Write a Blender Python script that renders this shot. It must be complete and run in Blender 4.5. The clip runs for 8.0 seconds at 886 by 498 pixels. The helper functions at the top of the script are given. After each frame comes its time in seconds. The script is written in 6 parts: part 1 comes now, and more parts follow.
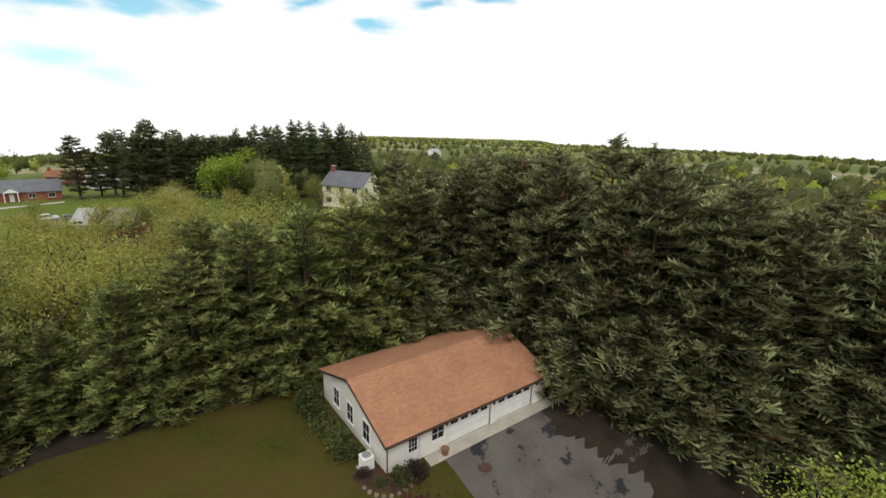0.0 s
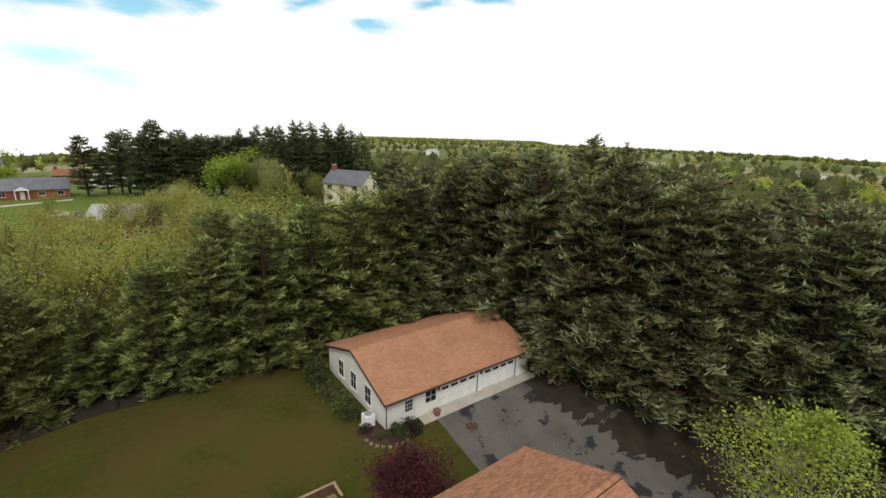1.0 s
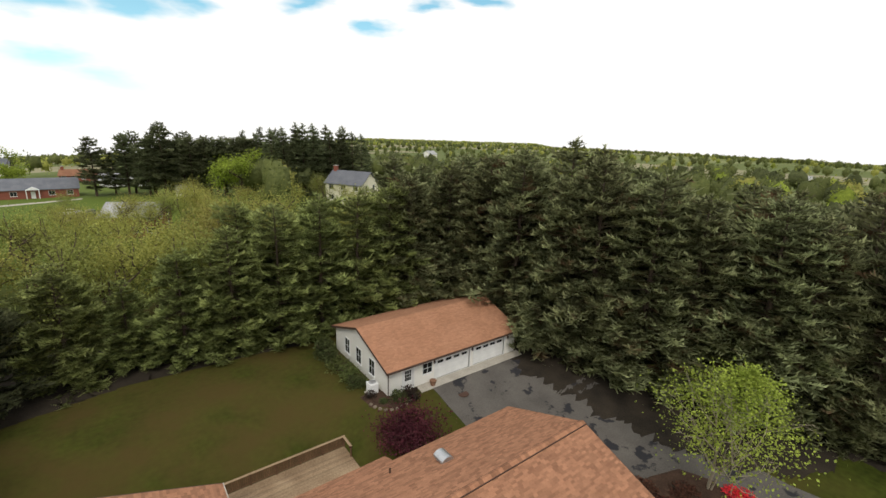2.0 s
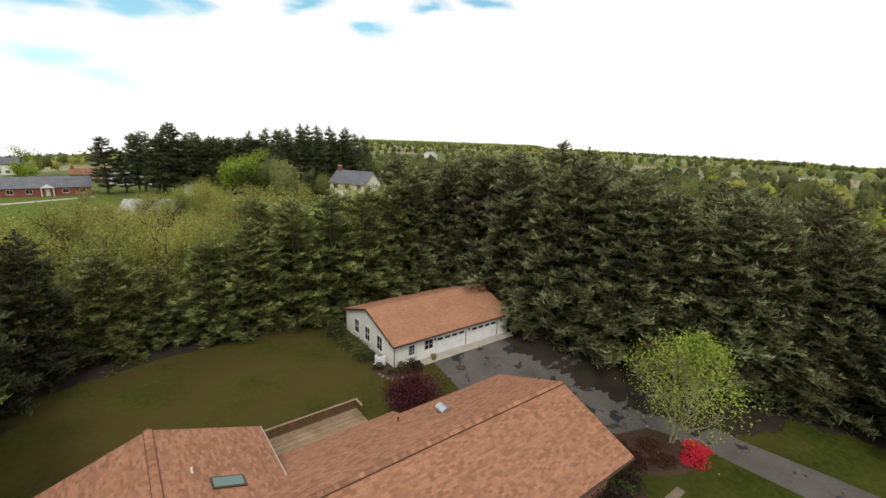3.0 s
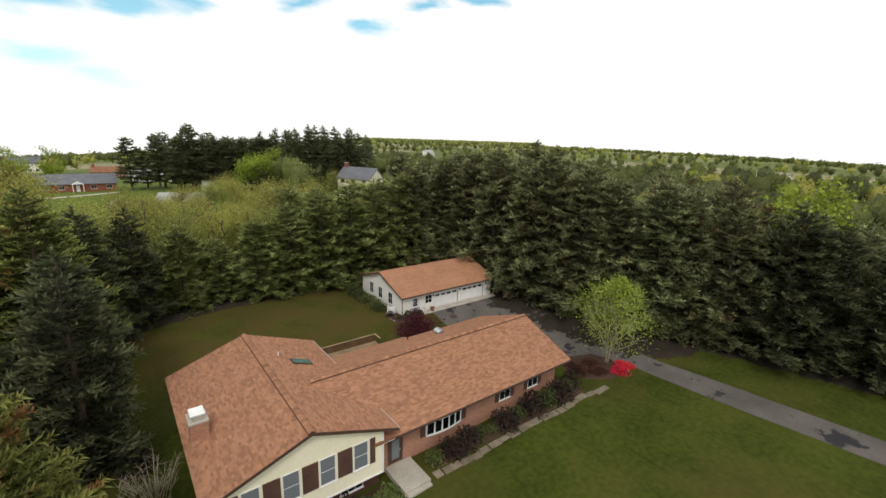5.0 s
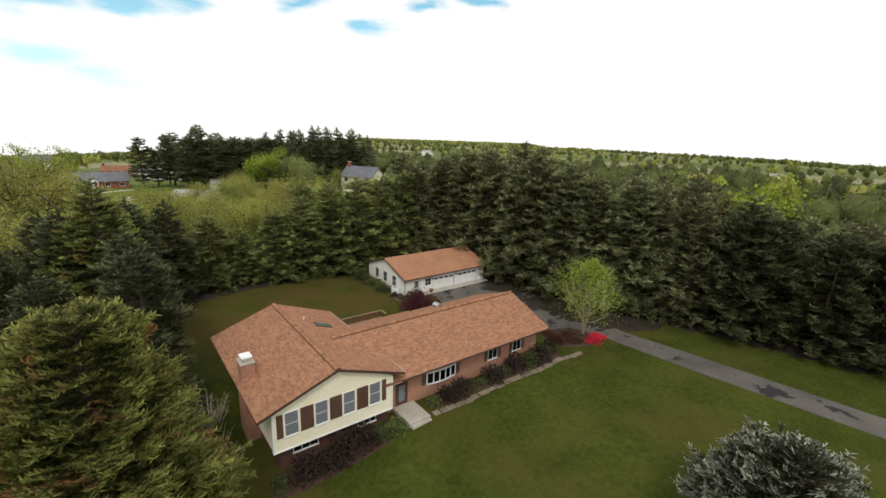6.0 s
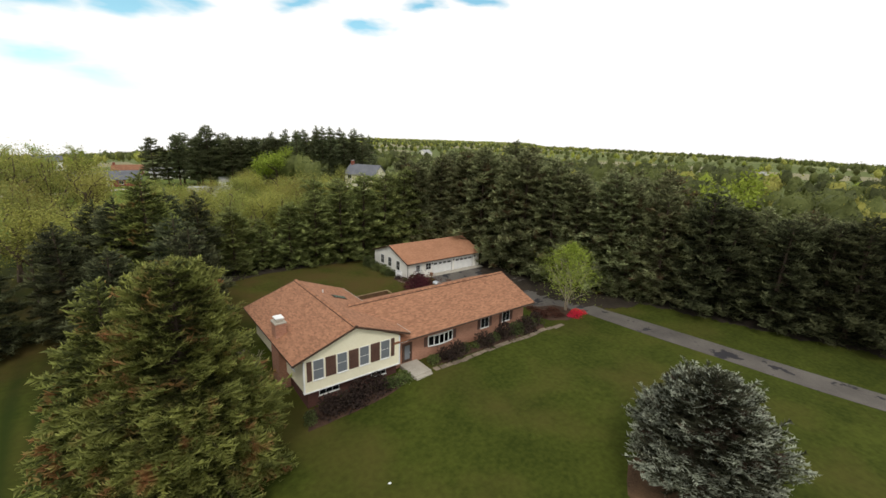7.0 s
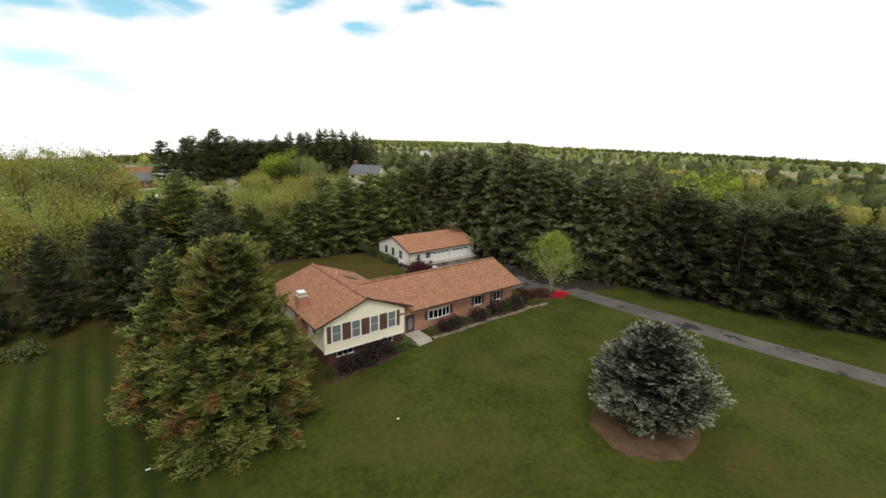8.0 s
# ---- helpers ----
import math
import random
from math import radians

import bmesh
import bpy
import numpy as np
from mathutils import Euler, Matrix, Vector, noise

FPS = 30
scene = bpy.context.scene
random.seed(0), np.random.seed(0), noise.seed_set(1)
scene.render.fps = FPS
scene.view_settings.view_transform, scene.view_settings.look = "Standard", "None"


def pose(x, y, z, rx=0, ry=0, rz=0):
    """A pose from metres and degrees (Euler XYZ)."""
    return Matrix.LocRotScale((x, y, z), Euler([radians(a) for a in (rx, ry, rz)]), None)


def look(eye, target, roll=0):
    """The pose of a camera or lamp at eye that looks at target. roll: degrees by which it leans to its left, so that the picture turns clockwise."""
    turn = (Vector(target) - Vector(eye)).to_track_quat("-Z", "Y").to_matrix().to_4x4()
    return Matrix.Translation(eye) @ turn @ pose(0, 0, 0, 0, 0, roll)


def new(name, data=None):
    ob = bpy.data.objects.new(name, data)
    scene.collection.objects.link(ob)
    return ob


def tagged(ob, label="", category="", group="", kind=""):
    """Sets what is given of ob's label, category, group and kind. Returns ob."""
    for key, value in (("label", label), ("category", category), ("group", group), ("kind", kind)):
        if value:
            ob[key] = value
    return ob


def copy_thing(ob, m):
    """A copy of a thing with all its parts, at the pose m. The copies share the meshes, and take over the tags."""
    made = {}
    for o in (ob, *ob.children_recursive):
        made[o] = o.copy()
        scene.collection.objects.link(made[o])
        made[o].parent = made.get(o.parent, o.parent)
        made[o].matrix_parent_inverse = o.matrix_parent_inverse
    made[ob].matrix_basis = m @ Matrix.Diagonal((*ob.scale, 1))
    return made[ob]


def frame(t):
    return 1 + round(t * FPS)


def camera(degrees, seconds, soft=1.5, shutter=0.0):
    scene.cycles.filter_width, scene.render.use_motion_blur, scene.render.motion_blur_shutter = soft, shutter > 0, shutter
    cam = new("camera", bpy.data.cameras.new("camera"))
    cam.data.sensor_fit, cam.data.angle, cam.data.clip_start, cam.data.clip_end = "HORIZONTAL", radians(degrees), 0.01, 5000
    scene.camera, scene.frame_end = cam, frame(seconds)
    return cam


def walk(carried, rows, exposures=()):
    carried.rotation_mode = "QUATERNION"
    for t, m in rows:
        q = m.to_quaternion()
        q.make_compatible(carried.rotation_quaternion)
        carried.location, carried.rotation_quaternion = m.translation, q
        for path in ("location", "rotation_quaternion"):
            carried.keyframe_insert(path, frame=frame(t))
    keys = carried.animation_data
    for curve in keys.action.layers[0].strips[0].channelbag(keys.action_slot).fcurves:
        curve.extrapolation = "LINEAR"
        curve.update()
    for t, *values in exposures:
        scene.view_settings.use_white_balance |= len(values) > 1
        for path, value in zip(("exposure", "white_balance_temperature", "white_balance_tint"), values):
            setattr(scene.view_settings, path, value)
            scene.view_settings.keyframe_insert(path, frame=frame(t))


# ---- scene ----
cam = camera(90.5, 8.0)
PATH = [
    (0, (-11.853, -21.222, 21.716), (-10.691, -19.675, 21.209), 1.7),
    (0.5, (-12.974, -23.126, 21.705), (-11.811, -21.58, 21.197), 1.7),
    (1, (-14.107, -25.098, 21.711), (-12.94, -23.555, 21.206), 1.8),
    (1.5, (-15.349, -27.138, 21.731), (-14.177, -25.597, 21.23), 1.8),
    (3, (-19.967, -33.201, 21.897), (-18.788, -31.662, 21.406), 2.2),
    (3.5, (-21.652, -35.632, 21.986), (-20.475, -34.093, 21.491), 2.0),
    (4, (-23.53, -38.256, 22.083), (-22.35, -36.718, 21.59), 2.1),
    (4.5, (-25.594, -41.042, 22.178), (-24.412, -39.507, 21.68), 2.0),
    (6, (-32.317, -50.06, 22.409), (-31.126, -48.532, 21.912), 2.1),
    (6.5, (-34.632, -53.11, 22.364), (-33.44, -51.582, 21.87), 2.2),
    (7, (-36.917, -56.141, 22.352), (-35.723, -54.616, 21.854), 2.0),
    (7.5, (-39.275, -59.225, 22.38), (-38.076, -57.702, 21.888), 2.1),
    (8, (-41.572, -62.56, 22.363), (-40.375, -61.035, 21.87), 1.6),
]
walk(cam, [(t, look(eye, target, roll)) for t, eye, target, roll in PATH])

# ------------------------------------------------------------------ world, sun
world = bpy.data.worlds.new("sky")
scene.world = world
world.use_nodes = True
wn, wl = world.node_tree.nodes, world.node_tree.links
wn.clear()
sky = wn.new("ShaderNodeTexSky")
sky.sky_type = "NISHITA"
sky.sun_disc = False
sky.sun_elevation, sky.sun_rotation = radians(52), radians(215)
sky.ozone_density, sky.dust_density = 0.0, 0.3
sky_bg = wn.new("ShaderNodeBackground")
sky_bg.inputs["Strength"].default_value = 0.15
tint = wn.new("ShaderNodeHueSaturation")
tint.inputs["Hue"].default_value, tint.inputs["Saturation"].default_value = 0.465, 1.25
wl.new(sky.outputs["Color"], tint.inputs["Color"])
wl.new(tint.outputs["Color"], sky_bg.inputs["Color"])
coord = wn.new("ShaderNodeTexCoord")
squash = wn.new("ShaderNodeMapping")
squash.inputs["Scale"].default_value = (1.0, 1.0, 3.2)
squash.inputs["Location"].default_value = (0.35, 0.1, 0.0)
cloud_noise = wn.new("ShaderNodeTexNoise")
cloud_noise.inputs["Scale"].default_value = 2.1
cloud_noise.inputs["Detail"].default_value = 6.0
cloud_noise.inputs["Roughness"].default_value = 0.55
cloud_ramp = wn.new("ShaderNodeValToRGB")
cloud_ramp.color_ramp.elements[0].position = 0.40
cloud_ramp.color_ramp.elements[0].color = (0.38, 0.38, 0.38, 1)
cloud_ramp.color_ramp.elements[1].position = 0.47
cloud_bg = wn.new("ShaderNodeBackground")
cloud_bg.inputs["Color"].default_value = (1.0, 0.99, 0.97, 1)
cloud_bg.inputs["Strength"].default_value = 1.08
sky_mix = wn.new("ShaderNodeMixShader")
sky_out = wn.new("ShaderNodeOutputWorld")
wl.new(coord.outputs["Generated"], squash.inputs["Vector"])
wl.new(squash.outputs["Vector"], cloud_noise.inputs["Vector"])
wl.new(cloud_noise.outputs["Fac"], cloud_ramp.inputs["Fac"])
# the cover closes towards the skyline
high, low_cover, cover = wn.new("ShaderNodeSeparateXYZ"), wn.new("ShaderNodeMapRange"), wn.new("ShaderNodeMath")
wl.new(coord.outputs["Generated"], high.inputs[0])
low_cover.inputs["From Min"].default_value, low_cover.inputs["From Max"].default_value = 0.30, 0.48
low_cover.inputs["To Min"].default_value, low_cover.inputs["To Max"].default_value = 1.0, 0.0
wl.new(high.outputs["Z"], low_cover.inputs["Value"])
cover.operation = "MAXIMUM"
wl.new(low_cover.outputs["Result"], cover.inputs[0])
wl.new(cloud_ramp.outputs["Color"], cover.inputs[1])
# small gaps of blue in the cover: where they open, and how wide
fray, fray_off, frayed = wn.new("ShaderNodeTexNoise"), wn.new("ShaderNodeVectorMath"), wn.new("ShaderNodeVectorMath")
fray.inputs["Scale"].default_value, fray.inputs["Detail"].default_value = 9.0, 4.0
wl.new(squash.outputs["Vector"], fray.inputs["Vector"])
fray_off.operation, fray_off.inputs[1].default_value = "SUBTRACT", (0.5, 0.5, 0.5)
wl.new(fray.outputs["Color"], fray_off.inputs[0])
frayed.operation, frayed.inputs[1].default_value = "MULTIPLY_ADD", (0.16, 0.16, 0.07)
wl.new(fray_off.outputs["Vector"], frayed.inputs[0])
wl.new(coord.outputs["Generated"], frayed.inputs[2])
open_sky = None
for gap_dir, gap_size in (((-0.06, 0.99, 0.104), 0.075), ((0.02, 0.997, 0.077), 0.065), ((-0.06, 0.982, 0.185), 0.07), ((0.05, 0.976, 0.208), 0.085), ((0.15, 0.965, 0.218), 0.07),
                          ((0.333, 0.912, 0.238), 0.055), ((0.468, 0.86, 0.203), 0.05), ((0.553, 0.79, 0.258), 0.045), ((0.631, 0.728, 0.266), 0.06)):
    off, flat, far_off, edge_ = wn.new("ShaderNodeVectorMath"), wn.new("ShaderNodeVectorMath"), wn.new("ShaderNodeVectorMath"), wn.new("ShaderNodeMapRange")
    off.operation, off.inputs[1].default_value = "SUBTRACT", gap_dir
    wl.new(frayed.outputs["Vector"], off.inputs[0])
    flat.operation, flat.inputs[1].default_value = "MULTIPLY", (1.0, 1.0, 3.0)
    wl.new(off.outputs["Vector"], flat.inputs[0])
    far_off.operation = "LENGTH"
    wl.new(flat.outputs["Vector"], far_off.inputs[0])
    edge_.inputs["From Min"].default_value, edge_.inputs["From Max"].default_value = gap_size * 1.15, gap_size * 0.35
    edge_.inputs["To Max"].default_value = 0.95
    wl.new(far_off.outputs["Value"], edge_.inputs["Value"])
    if open_sky:
        most = wn.new("ShaderNodeMath")
        most.operation = "MAXIMUM"
        wl.new(open_sky, most.inputs[0])
        wl.new(edge_.outputs["Result"], most.inputs[1])
        open_sky = most.outputs[0]
    else:
        open_sky = edge_.outputs["Result"]
opened = wn.new("ShaderNodeMath")
opened.operation, opened.use_clamp = "SUBTRACT", True
wl.new(cover.outputs[0], opened.inputs[0])
wl.new(open_sky, opened.inputs[1])
wl.new(opened.outputs[0], sky_mix.inputs["Fac"])
wl.new(sky_bg.outputs["Background"], sky_mix.inputs[1])
wl.new(cloud_bg.outputs["Background"], sky_mix.inputs[2])
wl.new(sky_mix.outputs["Shader"], sky_out.inputs["Surface"])

sun = new("sun", bpy.data.lights.new("sun", "SUN"))
sun.data.energy, sun.data.angle, sun.data.color = 1.3, radians(14), (1.0, 0.95, 0.88)
sun.matrix_world = look((-30, -43, 60), (0, 0, 0))


# ------------------------------------------------------------------ materials
def material(name, dark, light, big=0.4, small=9.0, rough=0.85, bump=0.25, depth=0.02, metal=0.0, spread=0.0,
             balance=(0.35, 0.65), spec=0.3):
    """Two colours mixed by a broad and a fine noise, fine relief, and a random shade for each loose piece."""
    m = bpy.data.materials.new(name)
    m.use_nodes = True
    n, l = m.node_tree.nodes, m.node_tree.links
    p = n["Principled BSDF"]
    p.inputs["Roughness"].default_value = rough
    p.inputs["Metallic"].default_value = metal
    p.inputs["Specular IOR Level"].default_value = spec
    co = n.new("ShaderNodeTexCoord")
    a, b = n.new("ShaderNodeTexNoise"), n.new("ShaderNodeTexNoise")
    a.inputs["Scale"].default_value, b.inputs["Scale"].default_value = big, small
    a.inputs["Detail"].default_value, b.inputs["Detail"].default_value = 4, 6
    l.new(co.outputs["Object"], a.inputs["Vector"])
    l.new(co.outputs["Object"], b.inputs["Vector"])
    add = n.new("ShaderNodeMath")
    add.operation = "ADD"
    l.new(a.outputs["Fac"], add.inputs[0])
    l.new(b.outputs["Fac"], add.inputs[1])
    half = n.new("ShaderNodeMapRange")
    half.inputs["From Min"].default_value, half.inputs["From Max"].default_value = 2 * balance[0], 2 * balance[1]
    l.new(add.outputs[0], half.inputs["Value"])
    mix = n.new("ShaderNodeMix")
    mix.data_type = "RGBA"
    mix.inputs["A"].default_value, mix.inputs["B"].default_value = (*dark, 1), (*light, 1)
    l.new(half.outputs["Result"], mix.inputs["Factor"])
    out = mix.outputs["Result"]
    if spread:
        geo, info = n.new("ShaderNodeNewGeometry"), n.new("ShaderNodeObjectInfo")
        both, frac, rng, hsv = (n.new("ShaderNodeMath"), n.new("ShaderNodeMath"), n.new("ShaderNodeMapRange"),
                                n.new("ShaderNodeHueSaturation"))
        frac.operation = "FRACT"
        l.new(geo.outputs["Random Per Island"], both.inputs[0])
        l.new(info.outputs["Random"], both.inputs[1])
        l.new(both.outputs[0], frac.inputs[0])
        rng.inputs["To Min"].default_value, rng.inputs["To Max"].default_value = 1 - spread, 1 + spread
        l.new(frac.outputs[0], rng.inputs["Value"])
        l.new(rng.outputs["Result"], hsv.inputs["Value"])
        l.new(out, hsv.inputs["Color"])
        out = hsv.outputs["Color"]
    l.new(out, p.inputs["Base Color"])
    if bump:
        bp = n.new("ShaderNodeBump")
        bp.inputs["Strength"].default_value, bp.inputs["Distance"].default_value = bump, depth
        l.new(b.outputs["Fac"], bp.inputs["Height"])
        l.new(bp.outputs["Normal"], p.inputs["Normal"])
    return m


def leaf_material(name, dark, light, spread=0.35, tint=(0.30, 0.20, 0.06), tinted=0.0):
    """Foliage: shade by clump and by tree, a little light through the leaf, some dry patches."""
    m = material(name, dark, light, big=0.55, small=2.6, rough=0.75, bump=0.0, spread=spread, spec=0.2)
    n, l = m.node_tree.nodes, m.node_tree.links
    p = n["Principled BSDF"]
    info, hue = n.new("ShaderNodeObjectInfo"), n.new("ShaderNodeHueSaturation")
    rng = n.new("ShaderNodeMapRange")
    rng.inputs["To Min"].default_value, rng.inputs["To Max"].default_value = 0.92, 1.30
    l.new(info.outputs["Random"], rng.inputs["Value"])
    l.new(rng.outputs["Result"], hue.inputs["Value"])
    hue_range = n.new("ShaderNodeMapRange")
    hue_range.inputs["To Min"].default_value, hue_range.inputs["To Max"].default_value = 0.485, 0.512
    l.new(info.outputs["Random"], hue_range.inputs["Value"])
    l.new(hue_range.outputs["Result"], hue.inputs["Hue"])
    source = p.inputs["Base Color"].links[0].from_socket
    if tinted:
        co, patch, edge, mix = (n.new("ShaderNodeTexCoord"), n.new("ShaderNodeTexNoise"), n.new("ShaderNodeMapRange"),
                                n.new("ShaderNodeMix"))
        patch.inputs["Scale"].default_value = 0.45
        shift = n.new("ShaderNodeVectorMath")
        l.new(co.outputs["Object"], shift.inputs[0])
        l.new(info.outputs["Location"], shift.inputs[1])
        l.new(shift.outputs["Vector"], patch.inputs["Vector"])
        edge.inputs["From Min"].default_value, edge.inputs["From Max"].default_value = 0.62 - 0.1 * tinted, 0.72 - 0.1 * tinted
        l.new(patch.outputs["Fac"], edge.inputs["Value"])
        mix.data_type = "RGBA"
        mix.inputs["B"].default_value = (*tint, 1)
        l.new(edge.outputs["Result"], mix.inputs["Factor"])
        l.new(source, mix.inputs["A"])
        source = mix.outputs["Result"]
    l.new(source, hue.inputs["Color"])
    l.new(hue.outputs["Color"], p.inputs["Base Color"])
    thin, blend = n.new("ShaderNodeBsdfTranslucent"), n.new("ShaderNodeMixShader")
    l.new(hue.outputs["Color"], thin.inputs["Color"])
    blend.inputs["Fac"].default_value = 0.36
    l.new(p.outputs["BSDF"], blend.inputs[1])
    l.new(thin.outputs["BSDF"], blend.inputs[2])
    l.new(blend.outputs["Shader"], n["Material Output"].inputs["Surface"])
    return m


def lined(m, axis, pitch, groove=0.1, depth=0.012):
    """Adds relief lines (laps of siding, courses) at a real spacing along one axis of the mesh."""
    n, l = m.node_tree.nodes, m.node_tree.links
    p = n["Principled BSDF"]
    co, sep, div, fr, less = (n.new("ShaderNodeTexCoord"), n.new("ShaderNodeSeparateXYZ"), n.new("ShaderNodeMath"),
                              n.new("ShaderNodeMath"), n.new("ShaderNodeMapRange"))
    l.new(co.outputs["Object"], sep.inputs[0])
    div.operation, div.inputs[1].default_value = "DIVIDE", pitch
    l.new(sep.outputs[axis], div.inputs[0])
    fr.operation = "FRACT"
    l.new(div.outputs[0], fr.inputs[0])
    less.inputs["From Min"].default_value, less.inputs["From Max"].default_value = 0.0, groove
    l.new(fr.outputs[0], less.inputs["Value"])
    bp = n.new("ShaderNodeBump")
    bp.inputs["Strength"].default_value, bp.inputs["Distance"].default_value = 1.0, depth
    l.new(less.outputs["Result"], bp.inputs["Height"])
    if p.inputs["Normal"].links:
        l.new(p.inputs["Normal"].links[0].from_socket, bp.inputs["Normal"])
    l.new(bp.outputs["Normal"], p.inputs["Normal"])
    return m


def brick_material(name, dark, light, mortar):
    m = material(name, dark, light, big=0.5, small=14, rough=0.9, bump=0.3, depth=0.006)
    n, l = m.node_tree.nodes, m.node_tree.links
    p = n["Principled BSDF"]
    co, sep, sumxy, comb, br = (n.new("ShaderNodeTexCoord"), n.new("ShaderNodeSeparateXYZ"), n.new("ShaderNodeMath"),
                                n.new("ShaderNodeCombineXYZ"), n.new("ShaderNodeTexBrick"))
    l.new(co.outputs["Object"], sep.inputs[0])
    l.new(sep.outputs["X"], sumxy.inputs[0])
    l.new(sep.outputs["Y"], sumxy.inputs[1])
    l.new(sumxy.outputs[0], comb.inputs["X"])
    l.new(sep.outputs["Z"], comb.inputs["Y"])
    l.new(comb.outputs[0], br.inputs["Vector"])
    br.inputs["Scale"].default_value = 1.0
    br.inputs["Brick Width"].default_value, br.inputs["Row Height"].default_value = 0.21, 0.075
    br.inputs["Mortar Size"].default_value = 0.006
    br.inputs["Color1"].default_value, br.inputs["Color2"].default_value = (1.12, 1.1, 1.1, 1), (0.8, 0.82, 0.84, 1)
    br.inputs["Mortar"].default_value = (*mortar, 1)
    mul = n.new("ShaderNodeMix")
    mul.data_type, mul.blend_type = "RGBA", "MULTIPLY"
    mul.inputs["Factor"].default_value = 1.0
    l.new(p.inputs["Base Color"].links[0].from_socket, mul.inputs["A"])
    l.new(br.outputs["Color"], mul.inputs["B"])
    l.new(mul.outputs["Result"], p.inputs["Base Color"])
    return m


M_shingle = material("asphalt_shingle", (0.25, 0.118, 0.066), (0.385, 0.192, 0.110), big=1.4, small=9, rough=0.92, bump=0.3, spread=0.24, balance=(0.2, 0.8))
M_ridge = material("ridge_shingle", (0.235, 0.108, 0.060), (0.36, 0.176, 0.098), big=0.8, small=7, rough=0.92, spread=0.3)
M_deckroof = material("roof_underlay", (0.20, 0.085, 0.045), (0.28, 0.12, 0.065), rough=0.9)
M_ventedge = material("ridge_vent_edge", (0.055, 0.03, 0.02), (0.09, 0.05, 0.035), rough=0.8)
M_garage_shingle = material("garage_shingle", (0.335, 0.162, 0.090), (0.41, 0.207, 0.120), big=0.5, small=6, rough=0.92, spread=0.12)
M_white = lined(material("white_siding", (0.78, 0.76, 0.69), (0.88, 0.86, 0.80), big=0.4, small=8, rough=0.55, bump=0.1, depth=0.004), "Z", 0.18)
M_cream = lined(material("cream_siding", (0.80, 0.75, 0.55), (0.89, 0.84, 0.65), big=0.4, small=8, rough=0.55, bump=0.1, depth=0.004), "X", 0.30, 0.06, 0.006)
M_trim = material("white_trim", (0.70, 0.70, 0.68), (0.83, 0.83, 0.80), big=1.5, small=14, rough=0.5, bump=0.1, depth=0.003)
M_browntrim = material("dark_brown_trim", (0.055, 0.032, 0.022), (0.09, 0.055, 0.038), big=1.2, small=12, rough=0.6, bump=0.1, depth=0.003)
M_shutter = lined(material("brown_shutter", (0.085, 0.045, 0.035), (0.14, 0.075, 0.055), big=1.2, small=10, rough=0.6, bump=0.1, depth=0.003), "Z", 0.07, 0.35, 0.01)
M_brick = brick_material("salmon_brick", (0.34, 0.165, 0.105), (0.46, 0.245, 0.165), (0.95, 0.98, 1.0))
M_redbrick = brick_material("red_brick", (0.20, 0.065, 0.042), (0.29, 0.10, 0.066), (0.95, 0.98, 1.0))
M_concrete = material("concrete", (0.33, 0.30, 0.25), (0.50, 0.46, 0.39), big=0.7, small=9, rough=0.9, bump=0.25, depth=0.006)
M_stone = material("flagstone", (0.13, 0.10, 0.072), (0.27, 0.22, 0.16), big=0.9, small=7, rough=0.9, spread=0.22)
M_metal = material("galvanised_metal", (0.45, 0.46, 0.47), (0.62, 0.63, 0.64), big=2, small=10, rough=0.35, metal=0.8, bump=0.1, depth=0.002)
M_mulch = material("brown_mulch", (0.033, 0.018, 0.011), (0.084, 0.048, 0.030), big=1.2, small=12, rough=0.95, bump=0.8, depth=0.04)
M_wood = material("weathered_deck_wood", (0.20, 0.13, 0.075), (0.36, 0.26, 0.16), big=0.7, small=9, rough=0.85, spread=0.18)
M_railwood = material("brown_rail_wood", (0.10, 0.055, 0.03), (0.19, 0.11, 0.06), big=0.9, small=9, rough=0.8, spread=0.15)
M_bark = material("brown_bark", (0.055, 0.038, 0.026), (0.13, 0.095, 0.065), big=1.5, small=9, rough=0.95, bump=0.8, depth=0.03)
M_palebark = material("pale_bark", (0.26, 0.22, 0.15), (0.46, 0.41, 0.30), big=1.5, small=7, rough=0.9, bump=0.4, depth=0.02)
M_greyroof = material("grey_shingle", (0.10, 0.105, 0.12), (0.17, 0.175, 0.19), big=0.5, small=6, rough=0.9, spread=0.1)
M_paleroof = material("pale_grey_roof", (0.30, 0.30, 0.30), (0.42, 0.42, 0.41), big=0.5, small=6, rough=0.8)
M_yellowwall = lined(material("pale_yellow_siding", (0.72, 0.68, 0.50), (0.84, 0.80, 0.62), rough=0.6, bump=0.1), "Z", 0.2)
M_plastic = material("white_plastic", (0.74, 0.74, 0.72), (0.86, 0.86, 0.84), big=2, small=9, rough=0.45, bump=0.05)
M_terracotta = material("rusty_planter", (0.16, 0.085, 0.05), (0.28, 0.15, 0.09), big=2, small=12, rough=0.8)


def glass_material(name, tint, rough=0.08):
    m = bpy.data.materials.new(name)
    m.use_nodes = True
    p = m.node_tree.nodes["Principled BSDF"]
    p.inputs["Base Color"].default_value = (*tint, 1)
    p.inputs["Roughness"].default_value = rough
    p.inputs["Specular IOR Level"].default_value = 0.5
    p.inputs["Coat Weight"].default_value = 0.15
    p.inputs["Coat Roughness"].default_value = 0.03
    return m


